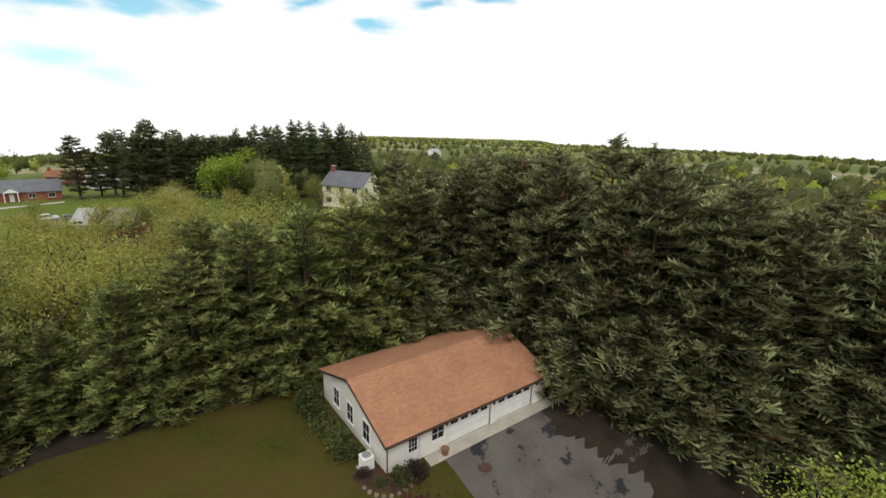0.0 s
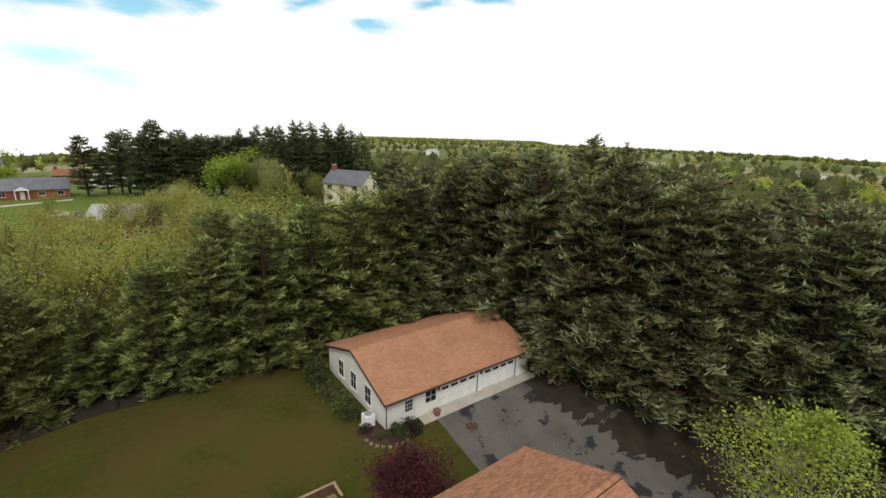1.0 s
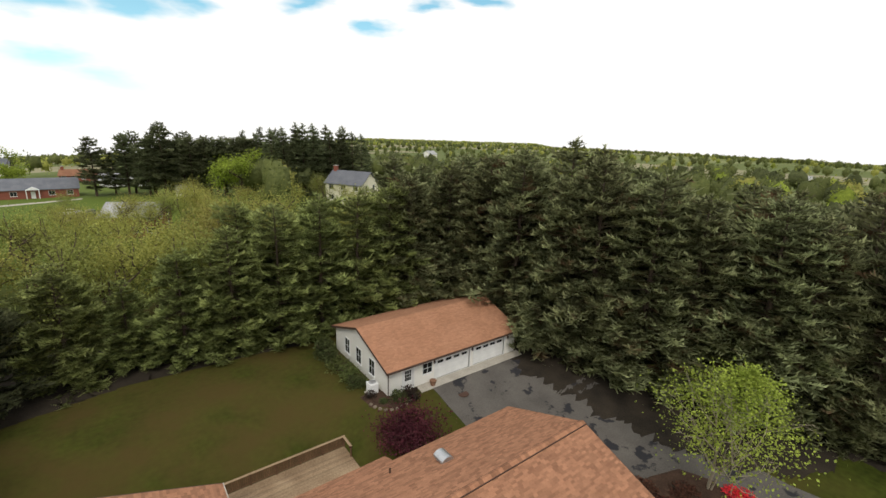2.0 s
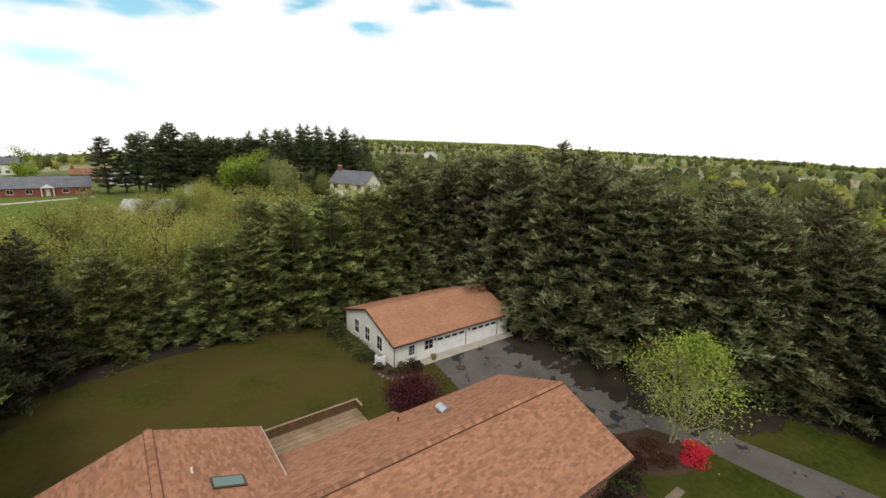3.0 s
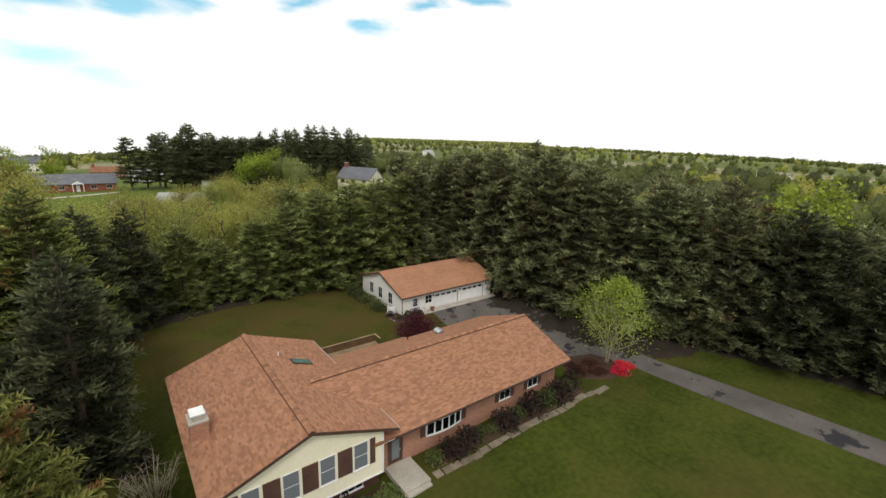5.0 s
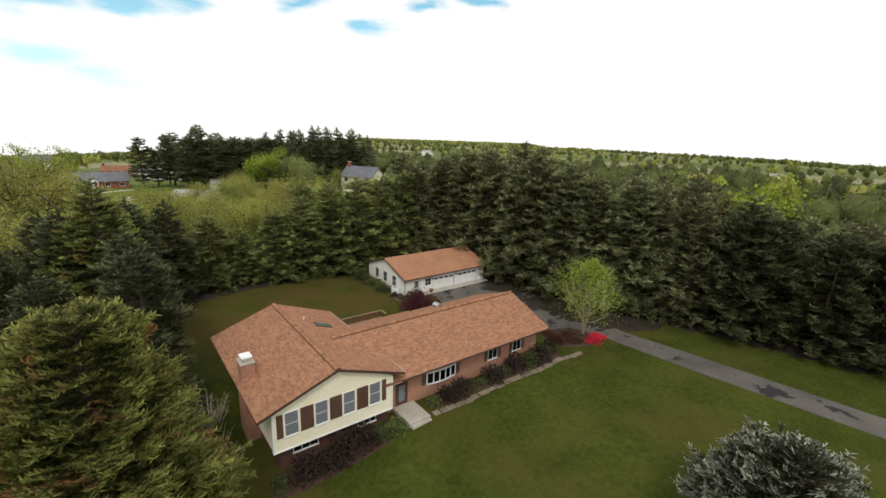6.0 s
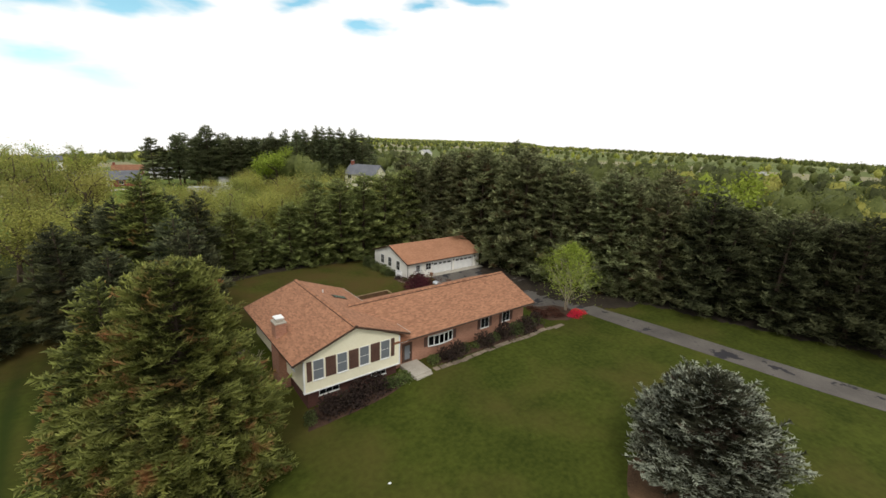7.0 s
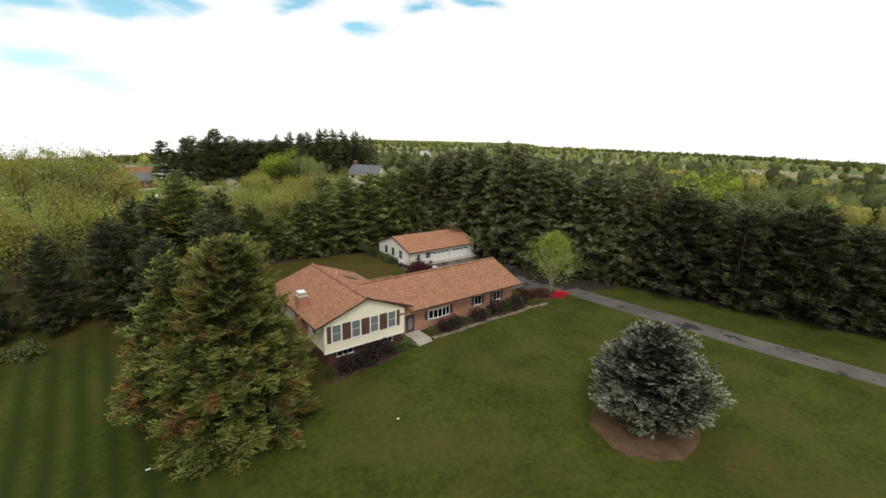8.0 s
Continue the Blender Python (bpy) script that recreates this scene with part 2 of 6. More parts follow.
# red brick with the shadow below the wing put into its colour
M_shadebrick = brick_material("shaded_basement_brick", (0.085, 0.038, 0.030), (0.14, 0.062, 0.048), (0.95, 0.98, 1.0))
M_glass = glass_material("window_glass", (0.015, 0.018, 0.02))
M_curtain = glass_material("curtained_window_glass", (0.17, 0.185, 0.205), 0.2)
M_skyglass = glass_material("skylight_glass", (0.10, 0.17, 0.15), 0.06)

# conifer tips paler than inner needles: fresh growth, plus painted shade within crowns
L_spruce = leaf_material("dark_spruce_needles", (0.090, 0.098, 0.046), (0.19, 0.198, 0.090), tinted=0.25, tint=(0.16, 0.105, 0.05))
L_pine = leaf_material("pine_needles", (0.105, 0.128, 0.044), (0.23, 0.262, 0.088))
T_spruce = leaf_material("fresh_lit_spruce_tips", (0.200, 0.220, 0.104), (0.365, 0.39, 0.19), tinted=0.2, tint=(0.20, 0.135, 0.07))
T_pine = leaf_material("fresh_lit_pine_tips", (0.225, 0.27, 0.090), (0.41, 0.465, 0.165))
L_farpine = leaf_material("shaded_pine_needles", (0.09, 0.105, 0.052), (0.20, 0.22, 0.105))
T_near = leaf_material("fresh_lit_yellow_green_tips", (0.185, 0.215, 0.058), (0.35, 0.38, 0.106), tinted=0.4, tint=(0.36, 0.20, 0.075))
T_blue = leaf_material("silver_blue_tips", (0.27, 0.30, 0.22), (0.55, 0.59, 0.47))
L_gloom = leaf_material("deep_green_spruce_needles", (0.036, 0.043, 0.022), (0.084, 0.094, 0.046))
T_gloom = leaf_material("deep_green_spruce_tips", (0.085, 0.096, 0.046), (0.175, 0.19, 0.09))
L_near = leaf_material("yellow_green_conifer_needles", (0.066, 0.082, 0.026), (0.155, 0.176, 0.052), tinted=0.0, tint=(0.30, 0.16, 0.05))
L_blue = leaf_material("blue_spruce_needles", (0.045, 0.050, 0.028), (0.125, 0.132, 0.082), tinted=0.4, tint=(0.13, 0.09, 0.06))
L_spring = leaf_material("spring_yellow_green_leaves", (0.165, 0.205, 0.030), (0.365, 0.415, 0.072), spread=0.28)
L_lime = leaf_material("bright_lime_leaves", (0.165, 0.235, 0.028), (0.32, 0.41, 0.058))
L_green = leaf_material("mid_green_leaves", (0.075, 0.10, 0.03), (0.175, 0.205, 0.065))
L_wood = leaf_material("woodland_leaves", (0.085, 0.105, 0.030), (0.17, 0.195, 0.060), spread=0.2)
L_darkwood = leaf_material("dark_woodland_leaves", (0.055, 0.066, 0.024), (0.12, 0.135, 0.050), spread=0.25)
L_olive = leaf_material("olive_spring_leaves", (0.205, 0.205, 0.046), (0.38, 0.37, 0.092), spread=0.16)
L_leafing = leaf_material("leafing_green_leaves", (0.145, 0.165, 0.040), (0.28, 0.30, 0.078), spread=0.2)
L_maple = leaf_material("purple_maple_leaves", (0.045, 0.010, 0.014), (0.14, 0.035, 0.04))
L_azalea = leaf_material("scarlet_azalea_flowers", (0.55, 0.02, 0.03), (0.85, 0.06, 0.06), spread=0.2)
L_shrub = leaf_material("dark_shrub_leaves", (0.04, 0.055, 0.018), (0.12, 0.14, 0.05))
L_brownshrub = leaf_material("brown_shrub_twigs", (0.026, 0.020, 0.016), (0.075, 0.050, 0.040))
L_redshrub = leaf_material("reddish_shrub_leaves", (0.055, 0.028, 0.018), (0.14, 0.062, 0.036))


# ------------------------------------------------------------------ mesh helpers
def part(name, bm, mat, parent=None, label=""):
    """Links a bmesh as one mesh object, under a thing or a part where one is given."""
    me = bpy.data.meshes.new(name)
    bm.to_mesh(me)
    bm.free()
    me.materials.append(mat)
    ob = new(name, me)
    if parent:
        ob.parent = parent
        ob.matrix_parent_inverse = Matrix.Translation(-parent.location)
    return tagged(ob, label)


def from_arrays(name, verts, faces, mat, parent=None, label=""):
    me = bpy.data.meshes.new(name)
    me.from_pydata(verts, [], faces)
    me.materials.append(mat)
    ob = new(name, me)
    if parent:
        ob.parent = parent
        ob.matrix_parent_inverse = Matrix.Translation(-parent.location)
    return tagged(ob, label)


def add_box(bm, lo, hi, bevel=0.0):
    lo, hi = Vector(lo), Vector(hi)
    made = bmesh.ops.create_cube(bm, size=1.0, matrix=Matrix.LocRotScale((lo + hi) / 2, None, hi - lo))
    if bevel:
        edges = {e for v in made["verts"] for e in v.link_edges}
        bmesh.ops.bevel(bm, geom=list(edges), offset=bevel, segments=1, affect="EDGES")
    return bm


def box(lo, hi, bevel=0.0):
    return add_box(bmesh.new(), lo, hi, bevel)


def add_prism(bm, outline, axis, a, b):
    """A flat outline in the plane across an axis ('x' or 'y'), pushed from a to b."""
    def at(p, d):
        return (d, p[0], p[1]) if axis == "x" else (p[0], d, p[1])
    one = [bm.verts.new(at(p, a)) for p in outline]
    two = [bm.verts.new(at(p, b)) for p in outline]
    bm.faces.new(one)
    bm.faces.new(two[::-1])
    for i in range(len(one)):
        j = (i + 1) % len(one)
        bm.faces.new((one[j], one[i], two[i], two[j]))
    bmesh.ops.recalc_face_normals(bm, faces=bm.faces)
    return bm


def prism(outline, axis, a, b):
    return add_prism(bmesh.new(), outline, axis, a, b)


def add_tube(verts, faces, path, radii, sides=6):
    """Appends a tapering tube along a path to lists of vertices and faces."""
    start = len(verts)
    for i, p in enumerate(path):
        d = (path[min(i + 1, len(path) - 1)] - path[max(i - 1, 0)]).normalized()
        u = d.orthogonal().normalized()
        w = d.cross(u)
        for k in range(sides):
            a = 2 * math.pi * k / sides
            verts.append(tuple(p + (u * math.cos(a) + w * math.sin(a)) * radii[i]))
    for i in range(len(path) - 1):
        for k in range(sides):
            a, b = start + i * sides + k, start + i * sides + (k + 1) % sides
            faces.append((a, b, b + sides, a + sides))


def empty(name, at=(0, 0, 0)):
    ob = new(name)
    ob.location = at
    return ob


def smooth(a, b, v):
    s = min(1.0, max(0.0, (v - a) / (b - a)))
    return s * s * (3 - 2 * s)


# ------------------------------------------------------------------ terrain
def fall(angle):
    """How many degrees below the level the land's far edge lies, by compass direction."""
    marks = ((-180, 1.5), (-20, 1.5), (7, 1.25), (25, 0.95), (39.5, 0.78), (42.0, 0.42), (62, 0.46), (72, 1.4), (85, 2.6), (98, 3.2), (120, 2.0), (180, 1.5))
    for (a, va), (b, vb) in zip(marks, marks[1:]):
        if a <= angle <= b:
            return va + (vb - va) * (angle - a) / (b - a)
    return 1.5


def gz(x, y):
    """Height of the ground."""
    z = -1.25 * (1 - smooth(-8.0, 1.0, y))
    hollow = 1 - smooth(-6.0, -2.0, x)
    if hollow > 0:
        z = z * (1 - hollow) - hollow * 1.35 * (1 - smooth(-1.8, 8.0, y))
    z -= 0.35 * (1 - smooth(-22.0, -8.0, y))
    z -= 0.030 * max(0.0, min(-22.0 - y, 60.0))
    side = max(0.0, min(-12.0 - x, 16.0))
    z -= 0.065 * side * (1 - smooth(-20.0, -8.0, y)) * smooth(-60.0, -30.0, y)
    z += 3.6 * math.exp(-((x - 38) ** 2 + (y - 84) ** 2) / 700.0)
    dx, dy = x + 25.0, y + 40.0
    r = math.hypot(dx, dy)
    far = smooth(160.0, 420.0, r)
    if far > 0:
        ang = math.degrees(math.atan2(dy, dx))
        edge = 21.7 - r * math.tan(radians(fall(ang))) - 9.0
        roll = 3.5 * noise.noise(Vector((x / 160.0, y / 160.0, 3.0)))
        z = z * (1 - far) + far * (min(-2.0, edge) + roll * smooth(200.0, 700.0, r))
    if r > 60 and far < 1:
        z += 0.5 * noise.noise(Vector((x / 40.0, y / 40.0, 1.0))) * smooth(60.0, 120.0, r) * (1 - far)
    return z


def build_ground():
    n = 190
    ts = np.linspace(-1, 1, n)
    line = np.sinh(ts * 7.0) / math.sinh(7.0) * 4200.0
    verts, faces = [], []
    for j in range(n):
        for i in range(n):
            x, y = -8 + line[i], -12 + line[j]
            verts.append((x, y, gz(x, y)))
    for j in range(n - 1):
        for i in range(n - 1):
            a = j * n + i
            faces.append((a, a + 1, a + n + 1, a + n))
    ob = from_arrays("ground", verts, faces, M_grass)
    for poly in ob.data.polygons:
        poly.use_smooth = True
    return tagged(ob, "mown green lawn running into meadows and far fields", "ground", kind="structure")


def grass_material():
    m = material("lawn_grass", (0.028, 0.038, 0.005), (0.064, 0.077, 0.011), big=0.22, small=2.2, rough=0.95, bump=0.6, depth=0.05, spec=0.1)
    n, l = m.node_tree.nodes, m.node_tree.links
    p = n["Principled BSDF"]
    co = n.new("ShaderNodeTexCoord")
    # worn, brownish patches
    worn, edge, mix = n.new("ShaderNodeTexNoise"), n.new("ShaderNodeMapRange"), n.new("ShaderNodeMix")
    worn.inputs["Scale"].default_value, worn.inputs["Detail"].default_value = 0.11, 5
    l.new(co.outputs["Object"], worn.inputs["Vector"])
    edge.inputs["From Min"].default_value, edge.inputs["From Max"].default_value = 0.48, 0.72
    edge.inputs["To Max"].default_value = 0.75
    l.new(worn.outputs["Fac"], edge.inputs["Value"])
    mix.data_type = "RGBA"
    mix.inputs["B"].default_value = (0.070, 0.058, 0.015, 1)
    l.new(edge.outputs["Result"], mix.inputs["Factor"])
    l.new(p.inputs["Base Color"].links[0].from_socket, mix.inputs["A"])
    # mowing stripes on a darker side lawn, and a browner lawn behind the house
    xyz, wave, stripe, where, amount, tone = (n.new("ShaderNodeSeparateXYZ"), n.new("ShaderNodeMath"), n.new("ShaderNodeMath"),
                                              n.new("ShaderNodeMapRange"), n.new("ShaderNodeMath"), n.new("ShaderNodeMix"))
    l.new(co.outputs["Object"], xyz.inputs[0])
    wave.operation, wave.inputs[1].default_value = "MULTIPLY", 3.0
    l.new(xyz.outputs["X"], wave.inputs[0])
    stripe.operation = "SINE"
    l.new(wave.outputs[0], stripe.inputs[0])
    where.inputs["From Min"].default_value, where.inputs["From Max"].default_value = -33.0, -40.0
    where.inputs["To Max"].default_value = 0.95
    l.new(xyz.outputs["X"], where.inputs["Value"])
    amount.operation, amount.use_clamp = "MULTIPLY", True
    lift_ = n.new("ShaderNodeMath")
    lift_.operation, lift_.inputs[1].default_value, lift_.inputs[2].default_value = "MULTIPLY_ADD", 0.35, 0.55
    l.new(stripe.outputs[0], lift_.inputs[0])
    l.new(lift_.outputs[0], amount.inputs[0])
    l.new(where.outputs["Result"], amount.inputs[1])
    tone.data_type = "RGBA"
    tone.inputs["B"].default_value = (0.020, 0.032, 0.005, 1)
    l.new(amount.outputs[0], tone.inputs["Factor"])
    l.new(mix.outputs["Result"], tone.inputs["A"])
    back, brown = n.new("ShaderNodeMapRange"), n.new("ShaderNodeMix")
    back.inputs["From Min"].default_value, back.inputs["From Max"].default_value = -9.0, 2.0
    back.inputs["To Max"].default_value = 0.66
    l.new(xyz.outputs["Y"], back.inputs["Value"])
    brown.data_type = "RGBA"
    brown.inputs["B"].default_value = (0.074, 0.052, 0.016, 1)
    thin, thin_edge, thin_amount = n.new("ShaderNodeTexNoise"), n.new("ShaderNodeMapRange"), n.new("ShaderNodeMath")
    thin.inputs["Scale"].default_value, thin.inputs["Detail"].default_value, thin.inputs["Roughness"].default_value = 0.20, 6, 0.62
    l.new(co.outputs["Object"], thin.inputs["Vector"])
    thin_edge.inputs["From Min"].default_value, thin_edge.inputs["From Max"].default_value = 0.36, 0.62
    thin_edge.inputs["To Min"].default_value, thin_edge.inputs["To Max"].default_value = 0.2, 1.35
    l.new(thin.outputs["Fac"], thin_edge.inputs["Value"])
    thin_amount.operation, thin_amount.use_clamp = "MULTIPLY", True
    own, own_back = n.new("ShaderNodeMapRange"), n.new("ShaderNodeMath")
    own.inputs["From Min"].default_value, own.inputs["From Max"].default_value = 40.0, 22.0
    l.new(xyz.outputs["Y"], own.inputs["Value"])
    own_back.operation = "MULTIPLY"
    l.new(back.outputs["Result"], own_back.inputs[0])
    l.new(own.outputs["Result"], own_back.inputs[1])
    l.new(own_back.outputs[0], thin_amount.inputs[0])
    l.new(thin_edge.outputs["Result"], thin_amount.inputs[1])
    l.new(thin_amount.outputs[0], brown.inputs["Factor"])
    l.new(tone.outputs["Result"], brown.inputs["A"])
    lush, lush_mix = n.new("ShaderNodeMapRange"), n.new("ShaderNodeMix")
    lush.inputs["From Min"].default_value, lush.inputs["From Max"].default_value = 45.0, 75.0
    lush.inputs["To Max"].default_value = 0.8
    l.new(xyz.outputs["Y"], lush.inputs["Value"])
    lush_mix.data_type = "RGBA"
    lush_mix.inputs["B"].default_value = (0.115, 0.165, 0.026, 1)
    lush_side, lush_amount = n.new("ShaderNodeMapRange"), n.new("ShaderNodeMath")
    lush_side.inputs["From Min"].default_value, lush_side.inputs["From Max"].default_value = 26.0, 12.0
    l.new(xyz.outputs["X"], lush_side.inputs["Value"])
    lush_amount.operation = "MULTIPLY"
    l.new(lush.outputs["Result"], lush_amount.inputs[0])
    l.new(lush_side.outputs["Result"], lush_amount.inputs[1])
    l.new(lush_amount.outputs[0], lush_mix.inputs["Factor"])
    l.new(brown.outputs["Result"], lush_mix.inputs["A"])
    mix = lush_mix
    # fields of other crops, in broad patches far out
    field, fedge, fmix, dist, far = (n.new("ShaderNodeTexVoronoi"), n.new("ShaderNodeMapRange"), n.new("ShaderNodeMix"),
                                     n.new("ShaderNodeVectorMath"), n.new("ShaderNodeMapRange"))
    field.inputs["Scale"].default_value = 0.006
    l.new(co.outputs["Object"], field.inputs["Vector"])
    sep = n.new("ShaderNodeSeparateColor")
    l.new(field.outputs["Color"], sep.inputs["Color"])
    dist.operation = "LENGTH"
    l.new(co.outputs["Object"], dist.inputs[0])
    far.inputs["From Min"].default_value, far.inputs["From Max"].default_value = 120, 260
    l.new(dist.outputs["Value"], far.inputs["Value"])
    ramp = n.new("ShaderNodeValToRGB")
    ramp.color_ramp.interpolation = "CONSTANT"
    ramp.color_ramp.elements[0].color = (0.12, 0.145, 0.045, 1)
    ramp.color_ramp.elements[1].position, ramp.color_ramp.elements[1].color = 0.45, (0.19, 0.205, 0.08, 1)
    third = ramp.color_ramp.elements.new(0.75)
    third.color = (0.26, 0.24, 0.14, 1)
    l.new(sep.outputs["Red"], ramp.inputs["Fac"])
    fmix.data_type = "RGBA"
    l.new(far.outputs["Result"], fmix.inputs["Factor"])
    l.new(mix.outputs["Result"], fmix.inputs["A"])
    l.new(ramp.outputs["Color"], fmix.inputs["B"])
    l.new(fmix.outputs["Result"], p.inputs["Base Color"])
    return m


def asphalt_material():
    m = material("worn_asphalt", (0.076, 0.068, 0.060), (0.146, 0.131, 0.113), big=0.35, small=12, rough=0.9, bump=0.5, depth=0.01)
    n, l = m.node_tree.nodes, m.node_tree.links
    p = n["Principled BSDF"]
    co, a, edge, mix = n.new("ShaderNodeTexCoord"), n.new("ShaderNodeTexNoise"), n.new("ShaderNodeMapRange"), n.new("ShaderNodeMix")
    a.inputs["Scale"].default_value, a.inputs["Detail"].default_value, a.inputs["Roughness"].default_value = 0.42, 5, 0.6
    l.new(co.outputs["Object"], a.inputs["Vector"])
    edge.inputs["From Min"].default_value, edge.inputs["From Max"].default_value = 0.575, 0.61
    l.new(a.outputs["Fac"], edge.inputs["Value"])
    mix.data_type = "RGBA"
    mix.inputs["B"].default_value = (0.028, 0.027, 0.03, 1)
    l.new(edge.outputs["Result"], mix.inputs["Factor"])
    l.new(p.inputs["Base Color"].links[0].from_socket, mix.inputs["A"])
    l.new(mix.outputs["Result"], p.inputs["Base Color"])
    return m


M_grass = grass_material()
M_asphalt = asphalt_material()
build_ground()


def sheet(name, left, right, rise, mat, label, category, steps=1.2, ragged=0.10):
    """A strip of paving laid over the ground between two edge lines, with its thickness showing at the edges."""
    verts, faces, row = [], [], 0
    lines = []
    for line in (left, right):
        pts = [Vector((*p, 0)) for p in line]
        total = sum((b - a).length for a, b in zip(pts, pts[1:]))
        lines.append((pts, total))
    count = max(2, int(max(t for _, t in lines) / steps))

    def along(pts, total, f):
        want = f * total
        for a, b in zip(pts, pts[1:]):
            d = (b - a).length
            if want <= d + 1e-6:
                return a.lerp(b, want / d)
            want -= d
        return pts[-1]
    across = 8
    for i in range(count + 1):
        a, b = (along(p, t, i / count) for p, t in lines)
        for k in range(across + 1):
            q = a.lerp(b, k / across)
            wob = ragged * (0.55 * noise.noise(q * 0.5) + 0.45 * noise.noise(q * 2.3)) if k in (0, across) else 0.0
            z = gz(q.x, q.y)
            if k == 0:
                verts.append((q.x + wob, q.y, z - 0.05))
            verts.append((q.x + wob, q.y, z + rise))
            if k == across:
                verts.append((q.x + wob, q.y, z - 0.05))
    w = across + 3
    for i in range(count):
        for k in range(w - 1):
            a = i * w + k
            faces.append((a, a + 1, a + w + 1, a + w))
    ob = from_arrays(name, verts, faces, mat)
    return tagged(ob, label, category, kind="structure")


sheet("driveway", [(4.1, -0.9), (4.0, -7.0), (7.0, -13.0), (11.0, -17.5), (15.7, -22.0), (16.9, -30.0), (18.8, -40.0), (20.3, -48.0), (23.2, -59.0), (33.6, -90.0)],
      [(15.8, -0.9), (17.8, -4.0), (19.5, -9.0), (19.8, -15.0), (19.4, -23.0), (20.9, -29.0), (22.6, -38.0), (24.2, -46.0), (27.1, -59.0), (38.0, -90.0)],
      0.03, M_asphalt, "worn grey asphalt driveway with dark patched stains", "driveway")
sheet("apron", [(2.9, -0.95), (15.6, -0.95)], [(2.9, -0.02), (15.6, -0.02)], 0.05, M_concrete,
      "pale concrete apron in front of the garage doors", "apron")

# near-black sheets of litter that paint the shade under the tree rows
M_shadelitter = material("shade_litter", (0.016, 0.012, 0.008), (0.045, 0.034, 0.022), big=0.6, small=9, rough=0.95, bump=0.8, depth=0.03)
sheet("shade_litter", [(14.4, -0.6), (13.9, -4.0), (15.0, -9.0), (16.0, -15.0), (18.0, -21.0), (23.5, -25.0)], [(24.0, 6.0), (27.0, -4.0), (29.0, -9.0), (31.0, -15.0), (32.0, -21.0), (33.0, -24.0)],
      0.036, M_shadelitter, "dark litter sheet painting shade and wet under the spruce belt", "ground", 0.25, 3.4)
sheet("shade_litter", [(-33.5, -2.0), (-30.2, 4.5), (-26.5, 11.8), (-18.0, 14.0), (-8.0, 13.8), (-2.4, 13.2)], [(-42.0, 2.0), (-40.0, 12.0), (-34.0, 22.0), (-20.0, 25.0), (-8.0, 25.0), (0.0, 23.0)],
      0.014, M_shadelitter, "dark litter sheet painting shade under the pine row", "ground", 0.4, 3.0)
sheet("shade_litter", [(27.0, -25.0), (30.6, -34.3), (34.4, -43.2), (40.2, -56.2), (49.8, -74.2)], [(34.0, -22.0), (40.0, -32.0), (45.0, -41.0), (51.0, -54.0), (58.0, -72.0)],
      0.02, M_shadelitter, "dark litter sheet painting shade at the foot of the belt", "ground", 0.3, 2.2)


# ------------------------------------------------------------------ roofs
def shingles(corner, along, up, keep, tab=(0.36, 0.155), lift=0.012, seed=0):
    """Tabs of a shingled slope, course by course. Returns their corner points; keep(point) says which ones show."""
    rnd = random.Random(seed)
    u, v = along.normalized(), up.normalized()
    n = u.cross(v).normalized()
    if n.z < 0:
        n = -n
    tabs = []
    courses, length = int(up.length / tab[1]), along.length
    for c in range(courses + 1):
        s = -rnd.random() * tab[0]
        v0, v1 = c * tab[1], min((c + 1) * tab[1] + 0.05, up.length)
        if v1 - v0 < 0.06:
            continue
        while s < length:
            w = tab[0] * rnd.uniform(0.75, 1.25)
            a, b = max(0.0, s), min(length, s + w - 0.008)
            s += w
            if b - a < 0.05:
                continue
            mid = corner + u * (a + b) / 2 + v * (v0 + v1) / 2
            if not keep(mid):
                continue
            h = lift * rnd.uniform(0.8, 1.5)
            p = [corner + u * a + v * v0, corner + u * b + v * v0, corner + u * b + v * v1, corner + u * a + v * v1]
            tabs.append(([p[0] + n * h, p[1] + n * h, p[2] + n * 0.003, p[3] + n * 0.003, p[0], p[1]], mid))
    return tabs


TAB_FACES = ((0, 1, 2, 3), (4, 5, 1, 0))


def lay_shingles(tabs, roof, mat, near):
    """The tabs nearest to the flight as pieces of their own, the rest in one mesh."""
    tabs = sorted(tabs, key=lambda t: (t[1] - near).length)
    rest_v, rest_f = [], []
    for pts, _ in tabs[280:]:
        k = len(rest_v)
        rest_v += [tuple(q) for q in pts]
        rest_f += [tuple(k + i for i in f) for f in TAB_FACES]
    rest = from_arrays("shingles", rest_v, rest_f, mat, roof)
    tagged(rest, kind="stuff")
    for pts, mid in tabs[:280]:
        from_arrays("shingle", [tuple(q) for q in pts], TAB_FACES, mat, roof)


def slab(bm, pts, thick):
    """A sloping plate with its top at the four points."""
    top = [bm.verts.new(p) for p in pts]
    low = [bm.verts.new(Vector(p) - Vector((0, 0, thick))) for p in pts]
    bm.faces.new(top)
    bm.faces.new(low[::-1])
    for i in range(4):
        j = (i + 1) % 4
        bm.faces.new((top[j], top[i], low[i], low[j]))
    bmesh.ops.recalc_face_normals(bm, faces=bm.faces)
    return bm


